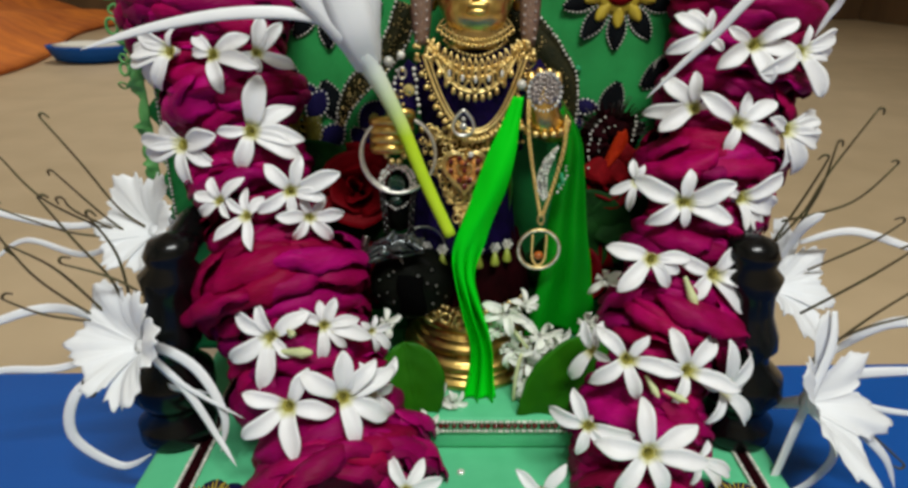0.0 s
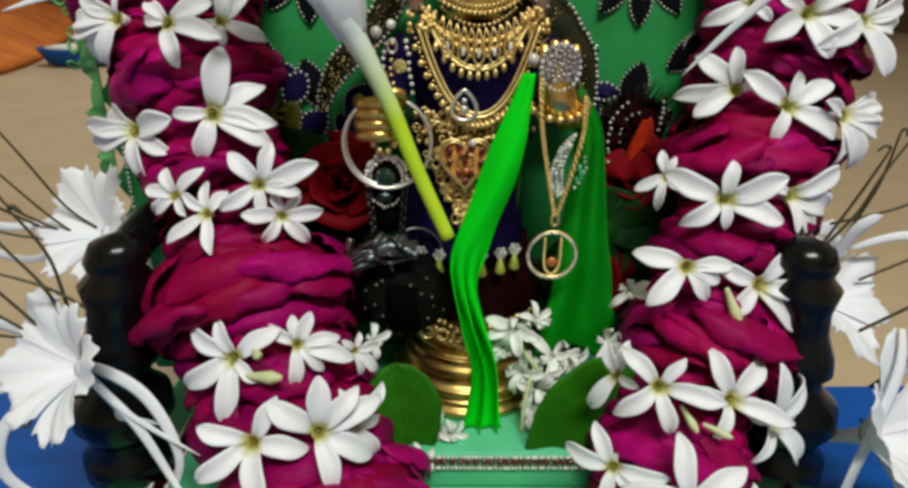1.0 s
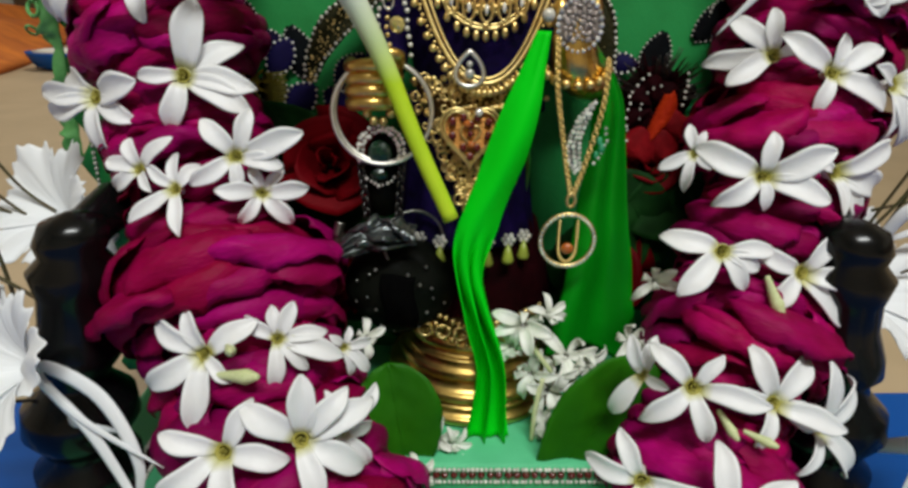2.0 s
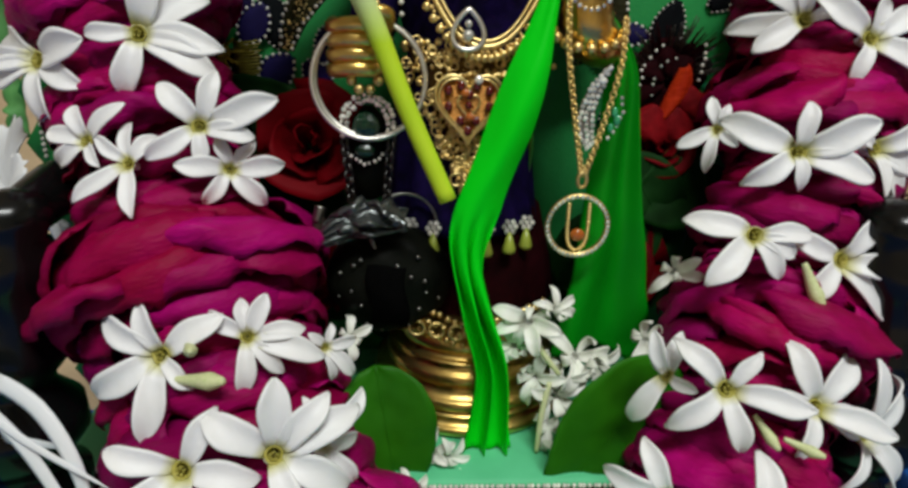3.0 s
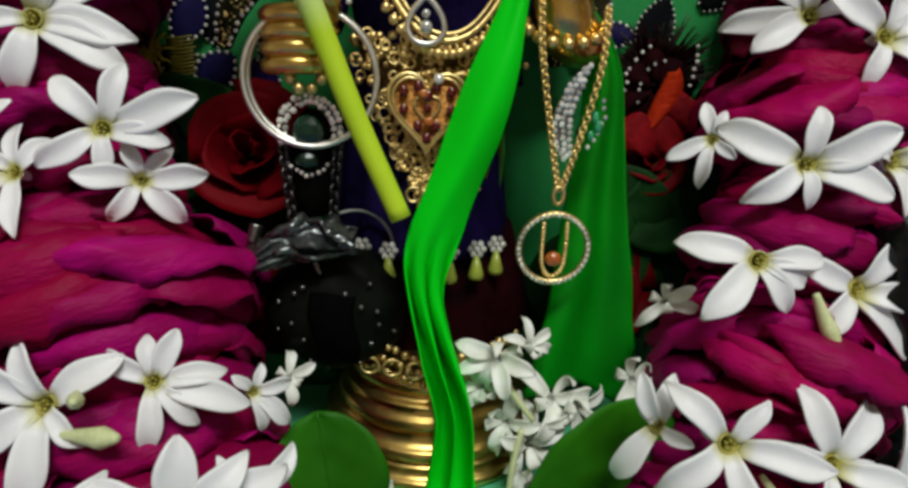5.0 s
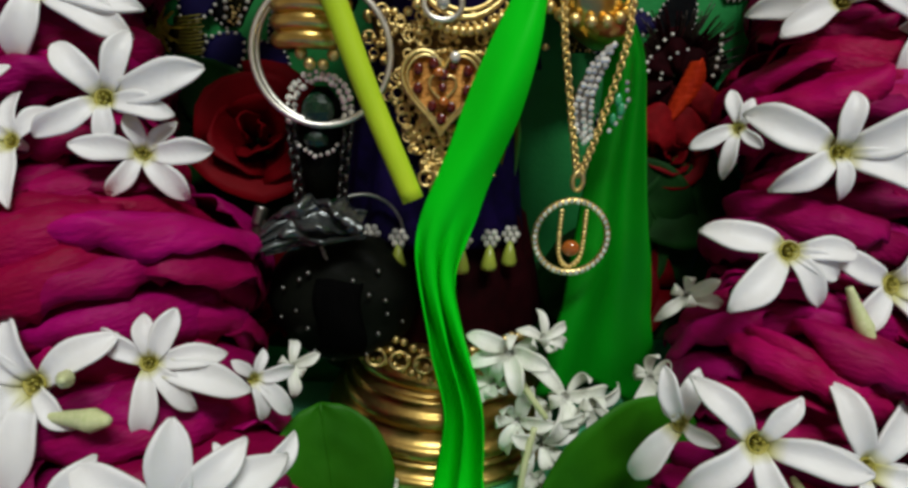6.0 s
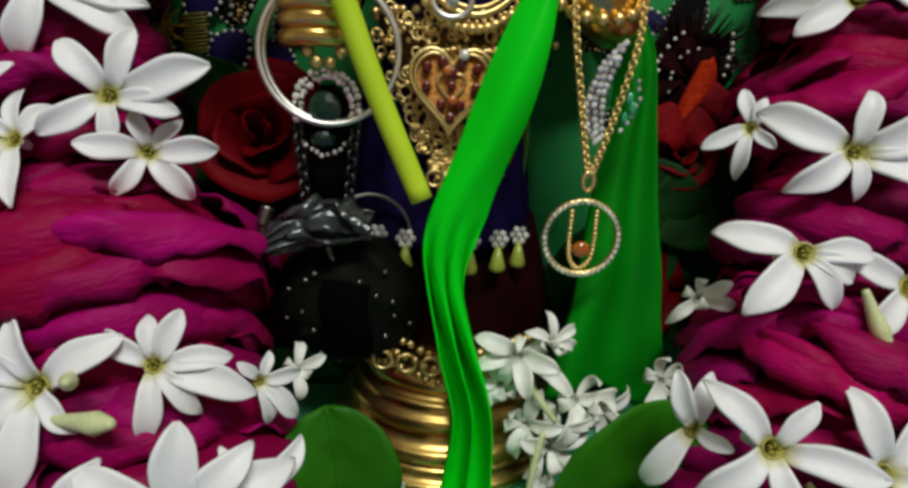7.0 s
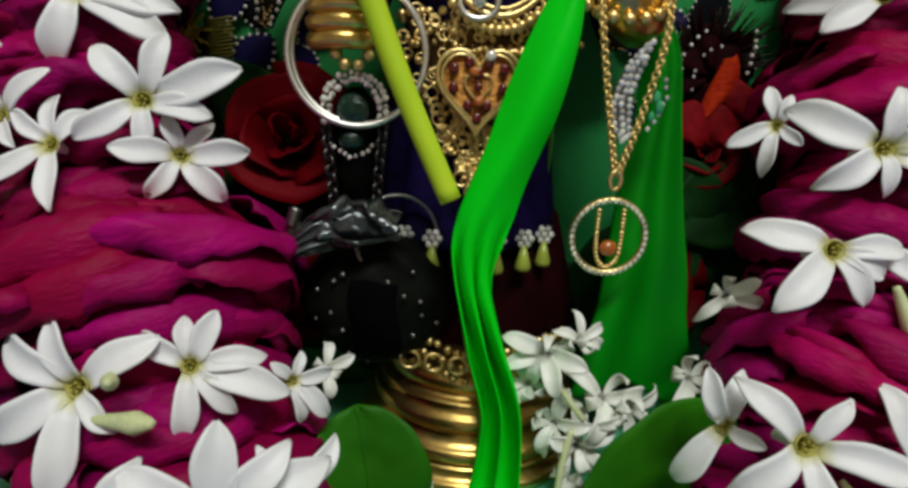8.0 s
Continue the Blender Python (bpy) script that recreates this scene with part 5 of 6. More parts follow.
# ---- garland petals: curled sheets round the string, unit radius ----
def stack_petal(k, material):
    rnd = random.Random(40 + k)
    span, ph, kk, curl = rnd.uniform(1.5, 2.4), rnd.uniform(0, 6.3), rnd.uniform(1.6, 3.0), rnd.uniform(84, 112)
    ph2, flare, tall = rnd.uniform(0, 6.3), rnd.uniform(-0.14, -0.01), rnd.uniform(0.34, 0.54)
    seed = rnd.uniform(0, 50)
    bm = B()

    def f(u, v):
        s = 2 * v - 1
        a = s * span / 2
        q = radians(curl) * u
        frill = noise.noise((5.0 * a, 1.5 * u, seed)) + 0.65 * noise.noise((13.0 * a, 2 * u, seed))
        fold = noise.noise((1.6 * a, 3.0 * u, seed + 9)) + 0.35 * noise.noise((5.5 * a, 4.0 * u, seed + 20))
        r = (0.22 + 0.76 * math.sin(q)) * (1.0 - 0.13 * abs(s) ** 3 + 0.04 * math.sin(kk * a + ph2) * u) + flare * max(0, u - 0.7) * 3 + 0.055 * frill * u ** 3 + 0.08 * fold * u
        z = tall * (math.cos(q) - 1) * (1 - 0.45 * abs(s) ** 2.2) + 0.09 * u * math.sin(kk * a + ph) + 0.080 * frill * u ** 4 + 0.075 * fold * u
        return (r * math.cos(a), r * math.sin(a), z)
    sheet(bm, f, 12, 22, 0.010)
    return mesh_of("rose_petal", bm, material)


STACK = [stack_petal(k, M_ROSE) for k in range(14)]
STACK_RED = [stack_petal(k, M_CRIMSON) for k in range(6)]


def tie(strung, p, n, *petals):
    """Notes a blossom for a garland: its place, the way it faces and its petals."""
    strung.append((Vector(p), Vector(n).normalized(), petals))


def hides(points, spots):
    """Whether a rose petal, given by its points, lies over a blossom's face."""
    for p, w in spots:
        d = points - p
        h = d @ w
        if np.any((h > 0.0012) & (h < 0.035) & (np.einsum("ij,ij->i", d, d) - h * h < 0.0055 ** 2)):
            return True
    return False


def garland(label, axis, radius, strung, buds, crimson, seed):
    """A string of stacked rose petals, drawn in where white blossoms are tied round it. crimson: (z from, z to) of the redder stretch."""
    axis = [(x, y + 0.014, z) for x, y, z in axis]
    random.seed(seed)
    ob = thing("garland", axis[-1], label, "garland", "flower garlands")
    length = sum((spline(axis, (i + 1) / 60) - spline(axis, i / 60)).length for i in range(60))
    waists, spots = [], []
    for p, w, petals in strung:
        for _ in range(12):
            at = min((i / 120 for i in range(121)), key=lambda u: (spline(axis, u) - p).length)
            if (p - spline(axis, at)).length > 0.76 * lerp_list(radius, at):
                break
            p = p + w * 0.0015
        waists.append(at * length)
        blossom(ob, p, w, petals)
        face = facing(p, w, 0.0, 1.0)
        spots.append((np.array(p - w * 0.005), np.array(w)))
        for a, l in petals:
            spots.append((np.array(face @ Vector((0.00065 * l * math.cos(radians(a)), 0.00065 * l * math.sin(radians(a)), 0.0))), np.array(w)))
    n = int(length / 0.0060)
    for i in range(n):
        u = (i + 0.5) / n
        p = spline(axis, u)
        t = (spline(axis, max(0, u - 0.02)) - spline(axis, min(1, u + 0.02))).normalized()
        near = min(abs(u * length + 0.012 - at) for at in waists)
        r = 1.09 * lerp_list(radius, u) * (0.78 + 0.25 * min(1.0, near / 0.014)) * random.uniform(0.97, 1.03)
        q = t.to_track_quat("Z", "Y").to_matrix().to_4x4()
        a0 = random.uniform(0, 6.28)
        share = 0.7 if crimson[0] < p.z < crimson[1] else 0.1
        close = [(c, w) for c, w in spots if np.linalg.norm(c - np.array(p)) < 0.085]
        for k in range(5):
            me = random.choice(STACK_RED if random.random() < share else STACK)
            turn = Matrix.Translation(p) @ q @ Matrix.Rotation(a0 + k * 1.2566 + random.uniform(-0.25, 0.25), 4, "Z") @ Matrix.Rotation(radians(random.uniform(-5, 6)), 4, "Y") @ Matrix.Rotation(radians(random.uniform(-7, 7)), 4, "X") @ Matrix.Translation((0, 0, random.uniform(-0.003, 0.003)))
            size = r * random.uniform(0.94, 1.05)
            co = np.array([v.co for v in me.vertices][::2])
            for _ in range(7):
                m = np.array(turn @ Matrix.Scale(size, 4))
                if not hides(co @ m[:3, :3].T + m[:3, 3], close):
                    under("rose_petal", me, ob, turn @ Matrix.Scale(size, 4))
                    break
                size *= 0.94
    bm = B(); tube(bm, axis, [0.58 * x for x in radius], 40, 18); part("core", bm, M_CRIMSON, ob)
    for x, y, z, dx, dy, dz, s in buds:
        w = Vector((dx, dy, dz)).normalized()
        under("bud", BUD, ob, Matrix.Translation((x, y, z)) @ w.to_track_quat("X", "Z").to_matrix().to_4x4() @ Matrix.Scale(s, 4))
    return ob


LEFT_AXIS = [(-0.150, 0.405, 0.345), (-0.149, 0.402, 0.300), (-0.141, 0.393, 0.260), (-0.131, 0.386, 0.225), (-0.124, 0.376, 0.190), (-0.108, 0.349, 0.143), (-0.088, 0.324, 0.093), (-0.069, 0.296, 0.054), (-0.060, 0.268, 0.040)]
LEFT_BUDS = [(-0.093, 0.303, 0.117, 1, -0.3, 0.0, 0.02), (-0.088, 0.306, 0.128, 0.5, -1, 0.2, 0.014)]
LEFT = []
tie(LEFT, (-0.132, 0.372, 0.262), (-0.1, -1, 0.35), (132, 16.3), (25, 21.2), (-11, 27.6), (-74, 21.7), (177, 12.8))
tie(LEFT, (-0.153, 0.38, 0.262), (-0.5, -1, 0.3), (161, 25.1), (82, 12.3), (-178, 29), (-166, 29), (-132, 27.8), (-108, 22))
tie(LEFT, (-0.109, 0.376, 0.262), (0.35, -1, 0.3), (71, 19.2), (41, 21.4), (-23, 21.5), (-91, 10.5), (-167, 11.9))
tie(LEFT, (-0.112, 0.359, 0.223), (0.1, -1, 0.3), (71, 29), (34, 26.2), (-8, 28.4), (-25, 29), (-106, 23.3), (-176, 17.5))
tie(LEFT, (-0.155, 0.371, 0.212), (-0.45, -1, 0.3), (154, 23.5), (11, 27.5), (-17, 24.3), (-177, 29), (-155, 29), (-80, 25))
tie(LEFT, (-0.089, 0.344, 0.193), (0.15, -1, 0.3), (126, 19.2), (67, 19.8), (16, 27.6), (-146, 20.4), (-9, 18.3), (-86, 14.3))
tie(LEFT, (-0.113, 0.339, 0.181), (-0.1, -1, 0.5), (149, 14.6), (-136, 21.6), (-74, 19.7), (50, 12.9), (103, 15.2))
tie(LEFT, (-0.08, 0.345, 0.178), (0.3, -1, 0.25), (-3, 18.3), (-55, 17.4), (-125, 15.4), (171, 18), (47, 12.5), (103, 11.8))
tie(LEFT, (-0.129, 0.345, 0.187), (-0.3, -1, 0.4), (47, 19.6), (116, 14), (169, 15.8), (-142, 15.9), (-44, 11.8))
tie(LEFT, (-0.098, 0.308, 0.123), (-0.05, -1, 0.45), (153, 22.9), (117, 18.2), (-145, 26.3), (-93, 29), (-40, 15.3), (38, 23.5))
tie(LEFT, (-0.07, 0.312, 0.128), (0.15, -1, 0.45), (94, 12.7), (58, 15), (8, 18.9), (-16, 26.5), (-92, 19.9), (-47, 17), (152, 15.6))
tie(LEFT, (-0.046, 0.325, 0.117), (0.7, -1, 0.3), (62, 8), (-4, 11.8), (-54, 17.1), (129, 8.4), (-80, 13.3))
tie(LEFT, (-0.085, 0.281, 0.098), (-0.05, -1, 0.5), (162, 23.6), (59, 20.7), (-140, 27.1), (-80, 26.6), (-4, 22.5))
tie(LEFT, (-0.057, 0.284, 0.101), (0.2, -1, 0.45), (81, 24), (47, 24.5), (27, 29), (-28, 26.2), (-73, 24.3), (140, 24.5))
tie(LEFT, (-0.044, 0.295, 0.097), (0.7, -1, 0.3), (40, 21.6), (-15, 14.1), (-65, 18.9), (-114, 12.9), (104, 16.6))
tie(LEFT, (-0.024, 0.262, 0.059), (0.1, -1, 0.6), (117, 18.5), (56, 17.4), (12, 18.8), (-172, 14), (-106, 16), (-58, 17.4))
garland("thick garland of magenta rose petals with white tuberoses", LEFT_AXIS, [0.041, 0.043, 0.046, 0.038, 0.035, 0.051, 0.049, 0.051, 0.053], LEFT, LEFT_BUDS, (0.136, 0.188), 11)

RIGHT_AXIS = [(0.172, 0.412, 0.345), (0.174, 0.408, 0.295), (0.173, 0.397, 0.255), (0.162, 0.387, 0.215), (0.156, 0.366, 0.168), (0.138, 0.341, 0.124), (0.117, 0.313, 0.080), (0.109, 0.295, 0.050), (0.101, 0.272, 0.036)]
RIGHT_BUDS = [(0.128, 0.327, 0.15, 0.3, -0.3, -1, 0.018), (0.103, 0.297, 0.106, 0.4, -0.6, -0.7, 0.013), (0.112, 0.292, 0.1, 0.8, -0.5, -0.3, 0.013)]
RIGHT = []
tie(RIGHT, (0.163, 0.372, 0.269), (0, -1, 0.3), (150, 15.5), (30, 25.5), (-9, 29), (-70, 22.3), (-151, 23))
tie(RIGHT, (0.141, 0.38, 0.273), (-0.3, -1, 0.3), (147, 20.8), (125, 17.9), (92, 12.7), (-150, 23), (-49, 11.4))
tie(RIGHT, (0.19, 0.372, 0.266), (0.5, -1, 0.3), (72, 13), (12, 26.8), (-16, 22.9), (-155, 26.6), (-69, 28.2))
tie(RIGHT, (0.161, 0.371, 0.226), (0, -1, 0.3), (68, 16.5), (34, 24.8), (-111, 18.1), (148, 26), (-25, 29))
tie(RIGHT, (0.139, 0.378, 0.233), (-0.3, -1, 0.3), (136, 25.5), (99, 19.9), (-168, 28), (-147, 23), (18, 14.7))
tie(RIGHT, (0.191, 0.372, 0.222), (0.5, -1, 0.3), (161, 19.6), (15, 29), (2, 29), (-23, 29), (-94, 23.2), (-70, 29))
tie(RIGHT, (0.128, 0.345, 0.187), (-0.1, -1, 0.3), (87, 17.9), (159, 28.2), (-142, 22.1), (-82, 13.6), (-16, 26.9), (21, 27.4))
tie(RIGHT, (0.162, 0.356, 0.186), (0.3, -1, 0.3), (19, 29), (-82, 18.5), (-53, 29), (-21, 29), (150, 13.9))
tie(RIGHT, (0.109, 0.373, 0.190), (-0.6, -1, 0.1), (108, 13), (-154, 16.5), (-37, 10), (-101, 17.5), (71, 10))
tie(RIGHT, (0.109, 0.329, 0.16), (-0.1, -1, 0.4), (163, 24), (-139, 25.2), (-55, 18.3), (7, 21.3), (-21, 17.4))
tie(RIGHT, (0.146, 0.333, 0.149), (0.25, -1, 0.35), (50, 20.3), (155, 22.3), (-143, 20.7), (-51, 29), (18, 29), (-15, 29))
tie(RIGHT, (0.093, 0.299, 0.115), (-0.1, -1, 0.45), (134, 22.4), (55, 16.1), (-141, 23.4), (-79, 21.5), (-9, 27.8))
tie(RIGHT, (0.127, 0.301, 0.106), (0.1, -1, 0.4), (113, 24.1), (46, 25.1), (-19, 29), (-114, 19.1), (169, 22.5))
tie(RIGHT, (0.077, 0.312, 0.112), (-0.5, -1, 0.3), (83, 16.1), (-122, 23.4), (117, 16.7), (-15, 11.2), (136, 9.2))
tie(RIGHT, (0.151, 0.305, 0.092), (0.5, -1, 0.3), (87, 28.5), (30, 26.5), (7, 21.9), (-57, 29), (-131, 21.8), (145, 23.9))
tie(RIGHT, (0.099, 0.265, 0.081), (0, -1, 0.5), (96, 26.2), (34, 27.6), (-5, 29), (-135, 24.8), (-64, 22.3), (166, 25.8))
tie(RIGHT, (0.071, 0.281, 0.085), (-0.35, -1, 0.4), (172, 21.6), (121, 19.6), (-97, 16.1), (-1, 22.7), (-41, 15))
tie(RIGHT, (0.133, 0.282, 0.063), (0.5, -1, 0.4), (35, 11.9), (-34, 25.4), (-59, 23.2), (-116, 15.8), (-166, 12.7))
tie(RIGHT, (0.046, 0.262, 0.057), (-0.1, -1, 0.6), (142, 17.4), (56, 19.2), (-166, 17.9), (-91, 14.4), (-23, 14))
garland("thick magenta rose petal garland with rings of white tuberoses", RIGHT_AXIS, [0.041, 0.042, 0.040, 0.046, 0.042, 0.041, 0.039, 0.039, 0.036], RIGHT, RIGHT_BUDS, (0.215, 0.255), 23)
random.seed(31)


# ---- small curled blossoms round the pedestal ----
def curled(k):
    rnd = random.Random(70 + k)
    bm = B()
    w, c = rnd.uniform(0.12, 0.17), rnd.uniform(2.2, 3.4)
    sheet(bm, lambda u, v: (0.08 + 0.34 * math.sin(c * u) + 0.1 * u, w * math.sin(math.pi * (u * 0.85 + 0.1)) * (2 * v - 1), 0.42 * (1 - math.cos(c * u)) * 0.75), 9, 4, 0.03)
    return mesh_of("petal", bm, M_CREAM)


CURLED = [curled(k) for k in range(5)]
random.seed(9)
CREAM = [petal_mesh("petal", random.uniform(0.17, 0.23), random.uniform(0.35, 0.8), random.uniform(0.5, 1.4), random.uniform(-1, 1), M_CREAM, random.uniform(0.55, 0.8)) for _ in range(6)]


def small_blossom(p, n, size):
    ob = tagged(new("jasmine_blossom", THROAT), "small white blossom with curled petals lying by the pedestal", "blossom", "small white blossoms")
    ob.matrix_basis = facing(p, n, random.uniform(0, 6), size)
    for k in range(6):
        under("petal", random.choice(CURLED if random.random() < 0.35 else CREAM), ob, ob.matrix_basis @ Matrix.Rotation(k * 1.047 + random.uniform(-0.2, 0.2), 4, "Z") @ Matrix.Rotation(radians(random.uniform(-25, 15)), 4, "Y"))
    return ob


for x, z, size, nx, nz in ((0.033, 0.114, 0.019, -0.2, 0.5), (0.028, 0.102, 0.015, -0.5, 0.2), (0.037, 0.088, 0.016, -0.6, 0.3), (0.054, 0.097, 0.020, 0.3, 0.5), (0.046, 0.080, 0.018, 0.1, 0.2), (0.062, 0.094, 0.016, 0.4, 0.1), (0.043, 0.068, 0.014, 0.0, 0.4),
                           (0.083, 0.105, 0.017, 0.2, 0.6), (0.090, 0.137, 0.014, -0.3, 0.4), (0.044, 0.119, 0.012, 0.4, 0.7), (-0.0405, 0.106, 0.012, 0.5, 0.5)):
    small_blossom((x, 0.352 - 0.18 * max(0.0, 0.10 - z) if z < 0.13 else 0.35, z), (nx, -1, nz), 0.84 * size)
for x, y, z in ((-0.014, 0.344, 0.064), (-0.006, 0.337, 0.0605), (0.001, 0.334, 0.060), (-0.016, 0.322, 0.052), (0.050, 0.334, 0.062)):
    small_blossom((x, y, z), (random.uniform(-0.6, 0.6), -1, random.uniform(0.1, 0.9)), random.uniform(0.009, 0.012))


for pts in ([(0.033, 0.3500, 0.112), (0.039, 0.346, 0.102), (0.046, 0.344, 0.093)], [(0.042, 0.343, 0.090), (0.039, 0.340, 0.076), (0.038, 0.339, 0.0585)]):
    bm = B(); tube(bm, pts, [0.0011, 0.0013, 0.0010], 12, 7); solo("flower_stalk", bm, M_BUD, "pale green flower stalk lying among the small blossoms", "stalk", "flower stalks")


# ---- spider lilies ----
def tepal(bm, pts, width, thick=0.0007, cup=0.25):
    """A long narrow petal along a line of points."""
    def f(u, v):
        p = spline(pts, u)
        t = spline(pts, min(1, u + 0.02)) - spline(pts, max(0, u - 0.02))
        side = t.cross(Vector((0.1, -1, 0.35)))
        side = side.normalized() if side.length > 1e-9 else Vector((1, 0, 0))
        s = 2 * v - 1
        w = width / 2 * (0.55 + 0.45 * math.sin(math.pi * min(1, u * 1.15))) * (1 if u < 0.85 else max(0.08, (1 - u) / 0.15))
        return p + side * (w * s) + Vector((0, cup * w * s * s, 0))
    return sheet(bm, f, 26, 4, thick)


def lily(p, n, size, tepals, hairs, label, seed, point):
    rnd = random.Random(seed)
    ob = thing("spider_lily", p, label, "flower", "spider lilies")
    base = facing(p, n, 0.3)
    for k in range(6):
        a0 = k * math.pi / 3
        reach = 0.88 + 0.14 * math.sin(k * 2.1 + seed)

        def f(u, v):
            s = 2 * v - 1
            a = a0 + s * (0.74 - 0.22 * u)
            u = u * (1.06 + 0.12 * point - point * abs(s) ** 1.2 - 0.07 * abs(math.sin(8 * s + k)) - 0.09 * noise.noise((5 * s, k, seed)))
            r = size * (0.12 + reach * u ** 1.25) * (1 + 0.02 * math.sin(11 * a + k) * u)
            z = size * (0.78 * u - 0.22 * u ** 3 + 0.05 * math.cos(6 * s) * u * u + (0.10 * noise.noise((1.3 * a, 1.2 * u, seed)) + 0.03 * noise.noise((8 * a, 2.0 * u, seed))) * u)
            return (r * math.cos(a), r * math.sin(a), z)
        bm = B(); sheet(bm, f, 14, 28, 0.0004); bm.transform(base); part("cup_petal", bm, M_LILY, ob)
    bm = B(); tube(bm, [base @ Vector((0, 0, size * t)) for t in (-0.9, -0.4, -0.1, 0.06)], [0.003, 0.003, 0.004, size * 0.11], 12, 10); part("tube", bm, M_LILY, ob)
    for pts, w in tepals:
        bm = B(); tepal(bm, pts, 0.66 * w, 0.0003, 0.2); part("tepal", bm, M_LILY, ob, "long narrow white petal")
    for pts in hairs:
        end = Vector(pts[-1])
        d = (end - Vector(pts[-2])).normalized()
        bm = B(); tube(bm, pts, [0.0009, 0.0008, 0.0006], 20, 5); hair = part("filament", bm, M_FILAMENT, ob, "thin dark green filament")
        side = d.cross(Vector((0, 1, 0))).normalized()
        bm = B(); turn = rnd.choice((-1, 1)) * rnd.uniform(0.7, 1.2); tube(bm, [end, end + d * 0.0018 + side * turn * 0.0010, end + d * 0.0016 + side * turn * 0.0036, end - d * rnd.uniform(0.0005, 0.003) + side * turn * 0.0050], [0.0006, 0.0009, 0.0008, 0.0005], 10, 5); part("anther", bm, M_FILAMENT, hair)
    return ob


lily((-0.176, 0.322, 0.108), (-0.45, -0.70, 0.56), 0.034,
     [([(-0.19, 0.345, 0.10), (-0.225, 0.335, 0.125), (-0.265, 0.33, 0.117), (-0.30, 0.33, 0.10)], 0.008),
      ([(-0.19, 0.34, 0.10), (-0.23, 0.33, 0.088), (-0.27, 0.33, 0.085), (-0.31, 0.33, 0.065)], 0.007),
      ([(-0.195, 0.335, 0.09), (-0.218, 0.32, 0.078), (-0.224, 0.315, 0.05), (-0.20, 0.315, 0.028), (-0.178, 0.312, 0.04)], 0.010),
      ([(-0.18, 0.33, 0.098), (-0.165, 0.315, 0.112), (-0.140, 0.305, 0.104), (-0.125, 0.296, 0.08), (-0.130, 0.296, 0.055)], 0.009),
      ([(-0.18, 0.33, 0.105), (-0.165, 0.312, 0.105), (-0.145, 0.302, 0.09), (-0.130, 0.295, 0.066), (-0.118, 0.285, 0.055)], 0.007),
      ([(-0.182, 0.33, 0.1), (-0.165, 0.31, 0.107), (-0.145, 0.302, 0.094), (-0.112, 0.290, 0.083)], 0.005),
      ([(-0.19, 0.335, 0.088), (-0.17, 0.32, 0.084), (-0.135, 0.31, 0.084)], 0.006)],
     [[(-0.185, 0.33, 0.13), (-0.188, 0.326, 0.15), (-0.199, 0.322, 0.172), (-0.208, 0.315, 0.198)], [(-0.19, 0.335, 0.115), (-0.204, 0.33, 0.124), (-0.225, 0.322, 0.151), (-0.235, 0.315, 0.181)], [(-0.195, 0.335, 0.115), (-0.224, 0.322, 0.128), (-0.240, 0.315, 0.141)],
      [(-0.182, 0.332, 0.125), (-0.179, 0.322, 0.165), (-0.186, 0.315, 0.190)], [(-0.195, 0.332, 0.12), (-0.212, 0.322, 0.155), (-0.228, 0.315, 0.172)], [(-0.165, 0.33, 0.130), (-0.182, 0.322, 0.150), (-0.205, 0.316, 0.162)], [(-0.17, 0.33, 0.087), (-0.21, 0.322, 0.088), (-0.212, 0.32, 0.078)]],
     "white spider lily with long drooping petals tied to the post", 3, 0.24)
lily((-0.194, 0.400, 0.147), (-0.35, -0.70, 0.64), 0.033,
     [([(-0.20, 0.415, 0.155), (-0.25, 0.405, 0.148), (-0.30, 0.40, 0.16), (-0.36, 0.40, 0.165)], 0.007),
      ([(-0.2, 0.41, 0.15), (-0.24, 0.40, 0.13), (-0.28, 0.40, 0.14), (-0.31, 0.4, 0.12)], 0.006),
      ([(-0.19, 0.40, 0.16), (-0.175, 0.39, 0.15), (-0.165, 0.385, 0.125)], 0.009)],
     [[(-0.200, 0.40, 0.150), (-0.212, 0.395, 0.165), (-0.223, 0.385, 0.196), (-0.238, 0.38, 0.225)], [(-0.205, 0.40, 0.14), (-0.218, 0.39, 0.160), (-0.238, 0.38, 0.193)], [(-0.21, 0.40, 0.14), (-0.249, 0.385, 0.172), (-0.267, 0.38, 0.201)], [(-0.21, 0.40, 0.142), (-0.240, 0.385, 0.152), (-0.278, 0.38, 0.170)],
      [(-0.205, 0.40, 0.14), (-0.232, 0.385, 0.165), (-0.236, 0.38, 0.176)]],
     "white spider lily with dark filaments behind the post", 4, 0.24)
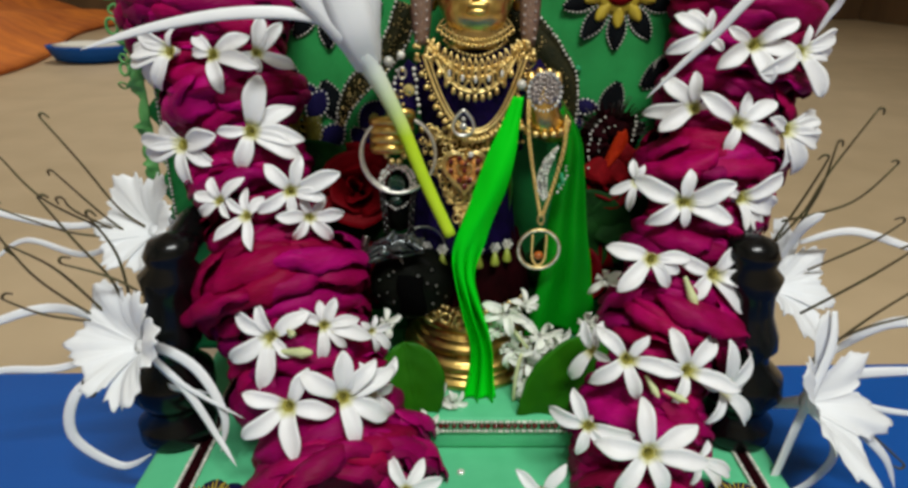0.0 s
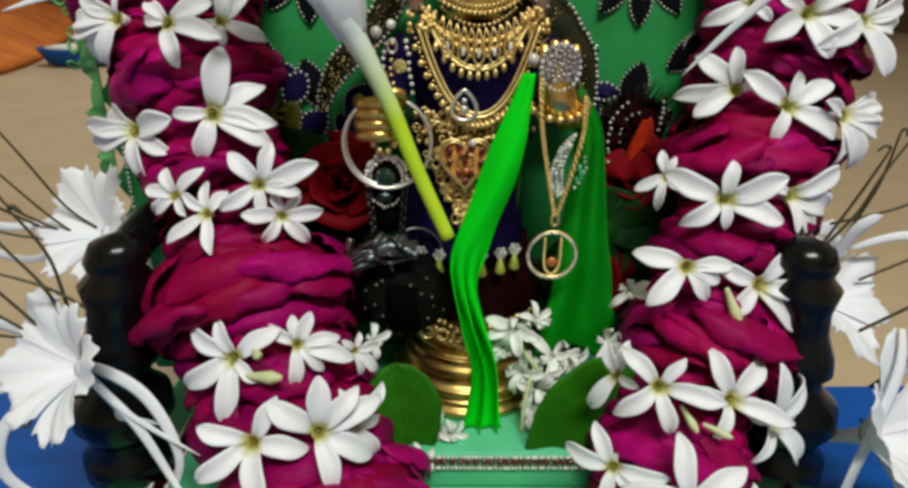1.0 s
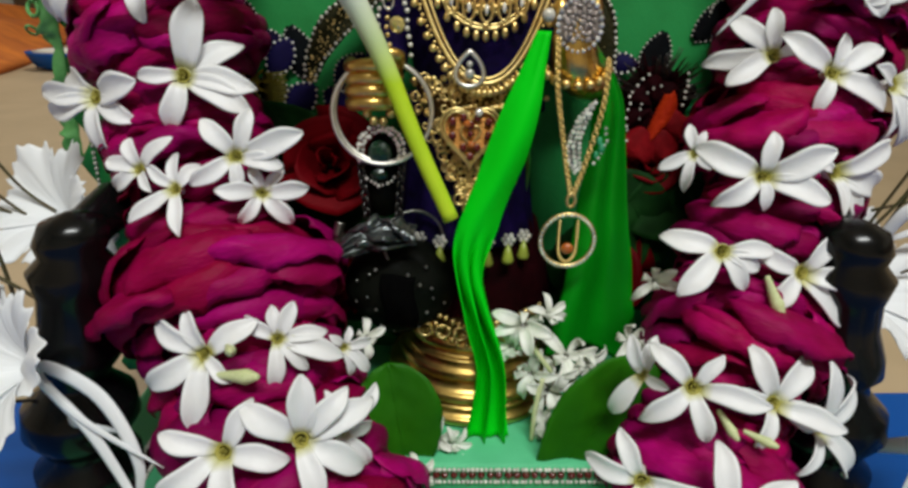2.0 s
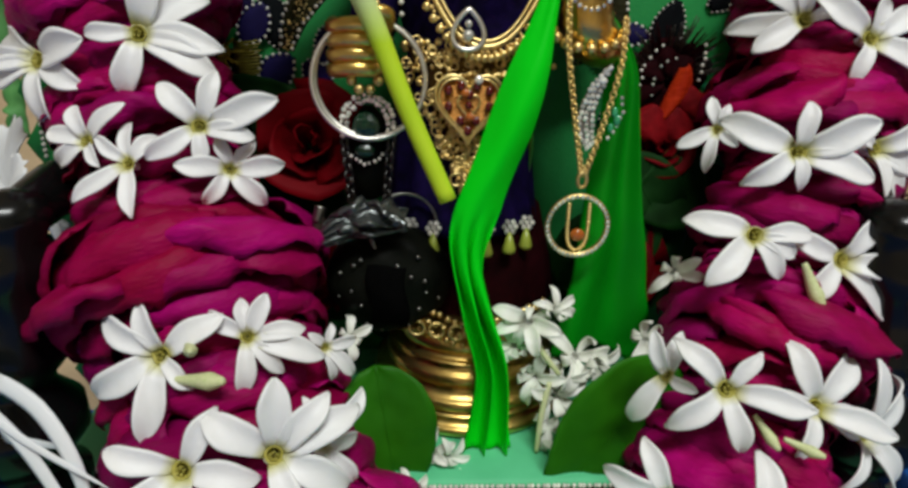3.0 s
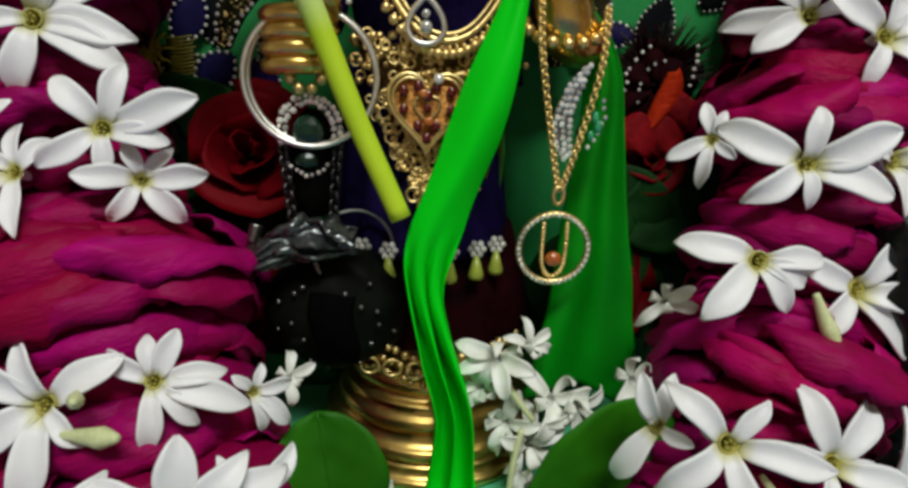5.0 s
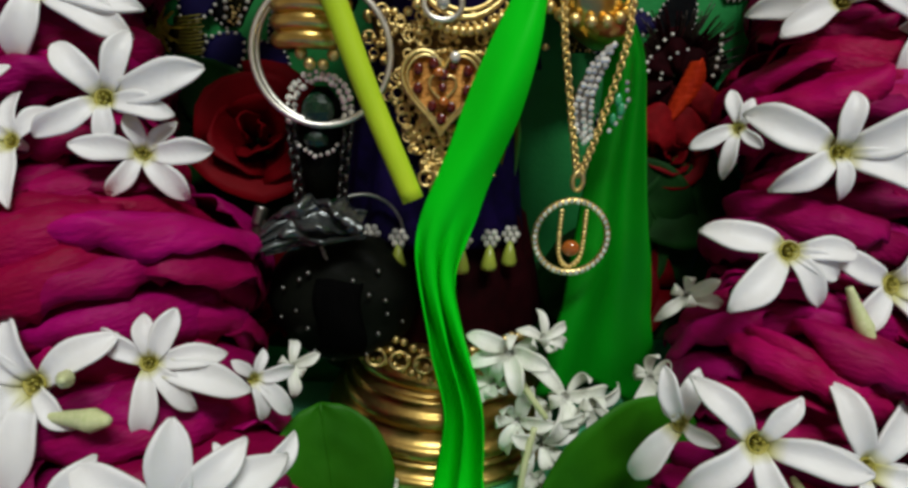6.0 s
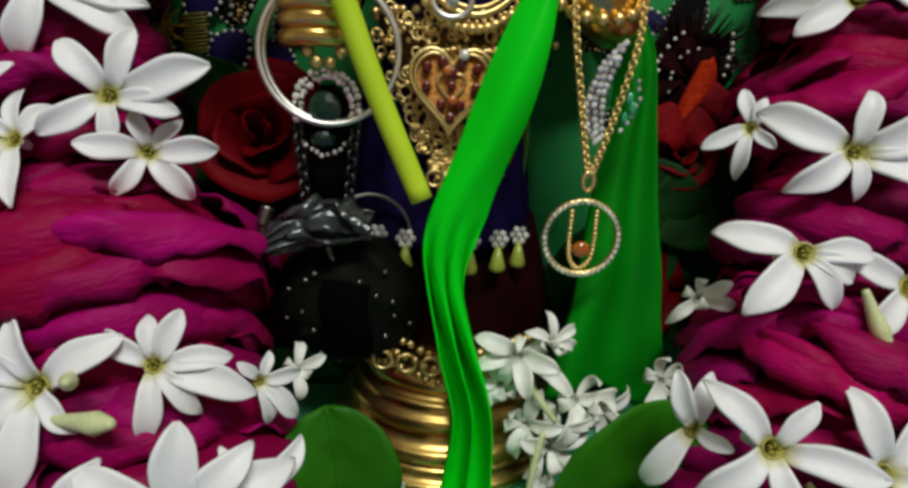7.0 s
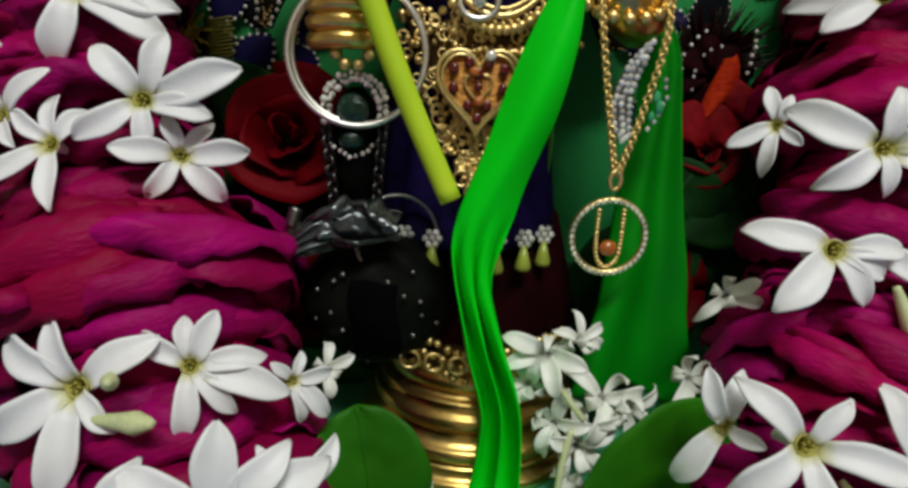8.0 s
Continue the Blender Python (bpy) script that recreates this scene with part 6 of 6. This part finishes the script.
lily((0.206, 0.318, 0.073), (0.58, -0.62, 0.52), 0.043,
     [([(0.225, 0.335, 0.095), (0.25, 0.33, 0.118), (0.285, 0.325, 0.125), (0.31, 0.325, 0.145)], 0.010),
      ([(0.225, 0.335, 0.075), (0.25, 0.33, 0.085), (0.30, 0.325, 0.09)], 0.010),
      ([(0.22, 0.33, 0.066), (0.24, 0.32, 0.055), (0.262, 0.315, 0.035), (0.275, 0.315, 0.01)], 0.009),
      ([(0.22, 0.33, 0.06), (0.227, 0.31, 0.045), (0.215, 0.305, 0.025), (0.19, 0.30, 0.015)], 0.009),
      ([(0.215, 0.325, 0.13), (0.212, 0.315, 0.11), (0.198, 0.305, 0.07), (0.186, 0.298, 0.03), (0.178, 0.293, 0.0365)], 0.009),
      ([(0.23, 0.33, 0.07), (0.26, 0.325, 0.062), (0.30, 0.32, 0.06)], 0.006)],
     [[(0.205, 0.34, 0.12), (0.226, 0.322, 0.152), (0.24, 0.315, 0.171)], [(0.215, 0.335, 0.09), (0.230, 0.322, 0.124), (0.25, 0.315, 0.150)], [(0.215, 0.335, 0.07), (0.249, 0.322, 0.051), (0.275, 0.315, 0.03)], [(0.218, 0.335, 0.10), (0.236, 0.322, 0.122), (0.262, 0.315, 0.135)]],
     "large white spider lily with narrow petals tied to the post", 5, 0.48)
lily((0.219, 0.400, 0.107), (0.45, -0.65, 0.60), 0.036,
     [([(0.23, 0.40, 0.14), (0.26, 0.395, 0.15), (0.30, 0.39, 0.14), (0.34, 0.39, 0.13)], 0.008),
      ([(0.22, 0.40, 0.13), (0.225, 0.39, 0.155), (0.235, 0.388, 0.165)], 0.012)],
     [[(0.210, 0.40, 0.135), (0.222, 0.39, 0.165), (0.229, 0.385, 0.192), (0.246, 0.38, 0.232)], [(0.222, 0.40, 0.14), (0.228, 0.388, 0.18), (0.227, 0.38, 0.212)], [(0.215, 0.40, 0.155), (0.247, 0.385, 0.173), (0.266, 0.38, 0.199)], [(0.240, 0.40, 0.12), (0.266, 0.385, 0.146), (0.28, 0.38, 0.162)], [(0.212, 0.40, 0.14), (0.221, 0.388, 0.18), (0.224, 0.38, 0.203)]],
     "white spider lily with upright dark filaments behind the post", 6, 0.36)

# lily held in the statue's fist
held = thing("held_lily", (-0.001, 0.345, 0.167), "white spider lily on a yellow-green stem held in the fist", "flower", "spider lilies")
bm = B(); tube(bm, [(-0.0015, 0.3445, 0.167), (-0.016, 0.350, 0.198), (-0.0275, 0.354, 0.226), (-0.036, 0.352, 0.245), (-0.0425, 0.349, 0.258), (-0.0462, 0.3465, 0.2665), (-0.0500, 0.3445, 0.2780), (-0.0535, 0.3430, 0.2890)], [0.0034, 0.0036, 0.0039, 0.0044, 0.0053, 0.0064, 0.0076, 0.0030], 44, 14); part("stem", bm, M_STEM, held, "yellow-green stem paling into a white tube")
for pts, w in (([(-0.048, 0.345, 0.272), (-0.070, 0.338, 0.284), (-0.105, 0.335, 0.2855), (-0.145, 0.335, 0.279), (-0.184, 0.338, 0.268)], 0.006),
               ([(-0.0440, 0.3455, 0.259), (-0.0500, 0.3370, 0.2765), (-0.064, 0.337, 0.293), (-0.086, 0.333, 0.310), (-0.116, 0.33, 0.322)], 0.021),
               ([(-0.0425, 0.3450, 0.259), (-0.0475, 0.3362, 0.2765), (-0.055, 0.335, 0.300), (-0.066, 0.332, 0.325), (-0.084, 0.33, 0.345)], 0.021),
               ([(-0.0430, 0.3490, 0.262), (-0.0455, 0.345, 0.278), (-0.043, 0.342, 0.302), (-0.036, 0.338, 0.335)], 0.017),
               ([(-0.0440, 0.3500, 0.262), (-0.0490, 0.350, 0.278), (-0.057, 0.350, 0.302), (-0.068, 0.35, 0.335)], 0.022)):
    bm = B(); tepal(bm, pts, w); part("tepal", bm, M_LILY, held, "long narrow white petal")
# lily over the other garland, its narrow petals hanging down
top_lily = thing("spider_lily", (0.19, 0.345, 0.335), "white spider lily whose narrow petals hang over the garland", "flower", "spider lilies")
for pts, w in (([(0.19, 0.345, 0.335), (0.166, 0.343, 0.315), (0.145, 0.345, 0.293), (0.133, 0.348, 0.277), (0.119, 0.352, 0.261), (0.104, 0.358, 0.242)], 0.0046), ([(0.19, 0.345, 0.335), (0.205, 0.360, 0.318), (0.2055, 0.371, 0.293), (0.202, 0.374, 0.283), (0.198, 0.377, 0.272)], 0.0046)):
    bm = B(); tepal(bm, pts, w); part("tepal", bm, M_LILY, top_lily, "long narrow white petal")
bm = B(); tube(bm, [(0.17, 0.385, 0.345), (0.18, 0.365, 0.345), (0.19, 0.345, 0.335)], [0.003, 0.004, 0.006], 12, 10); part("tube", bm, M_LILY, top_lily)
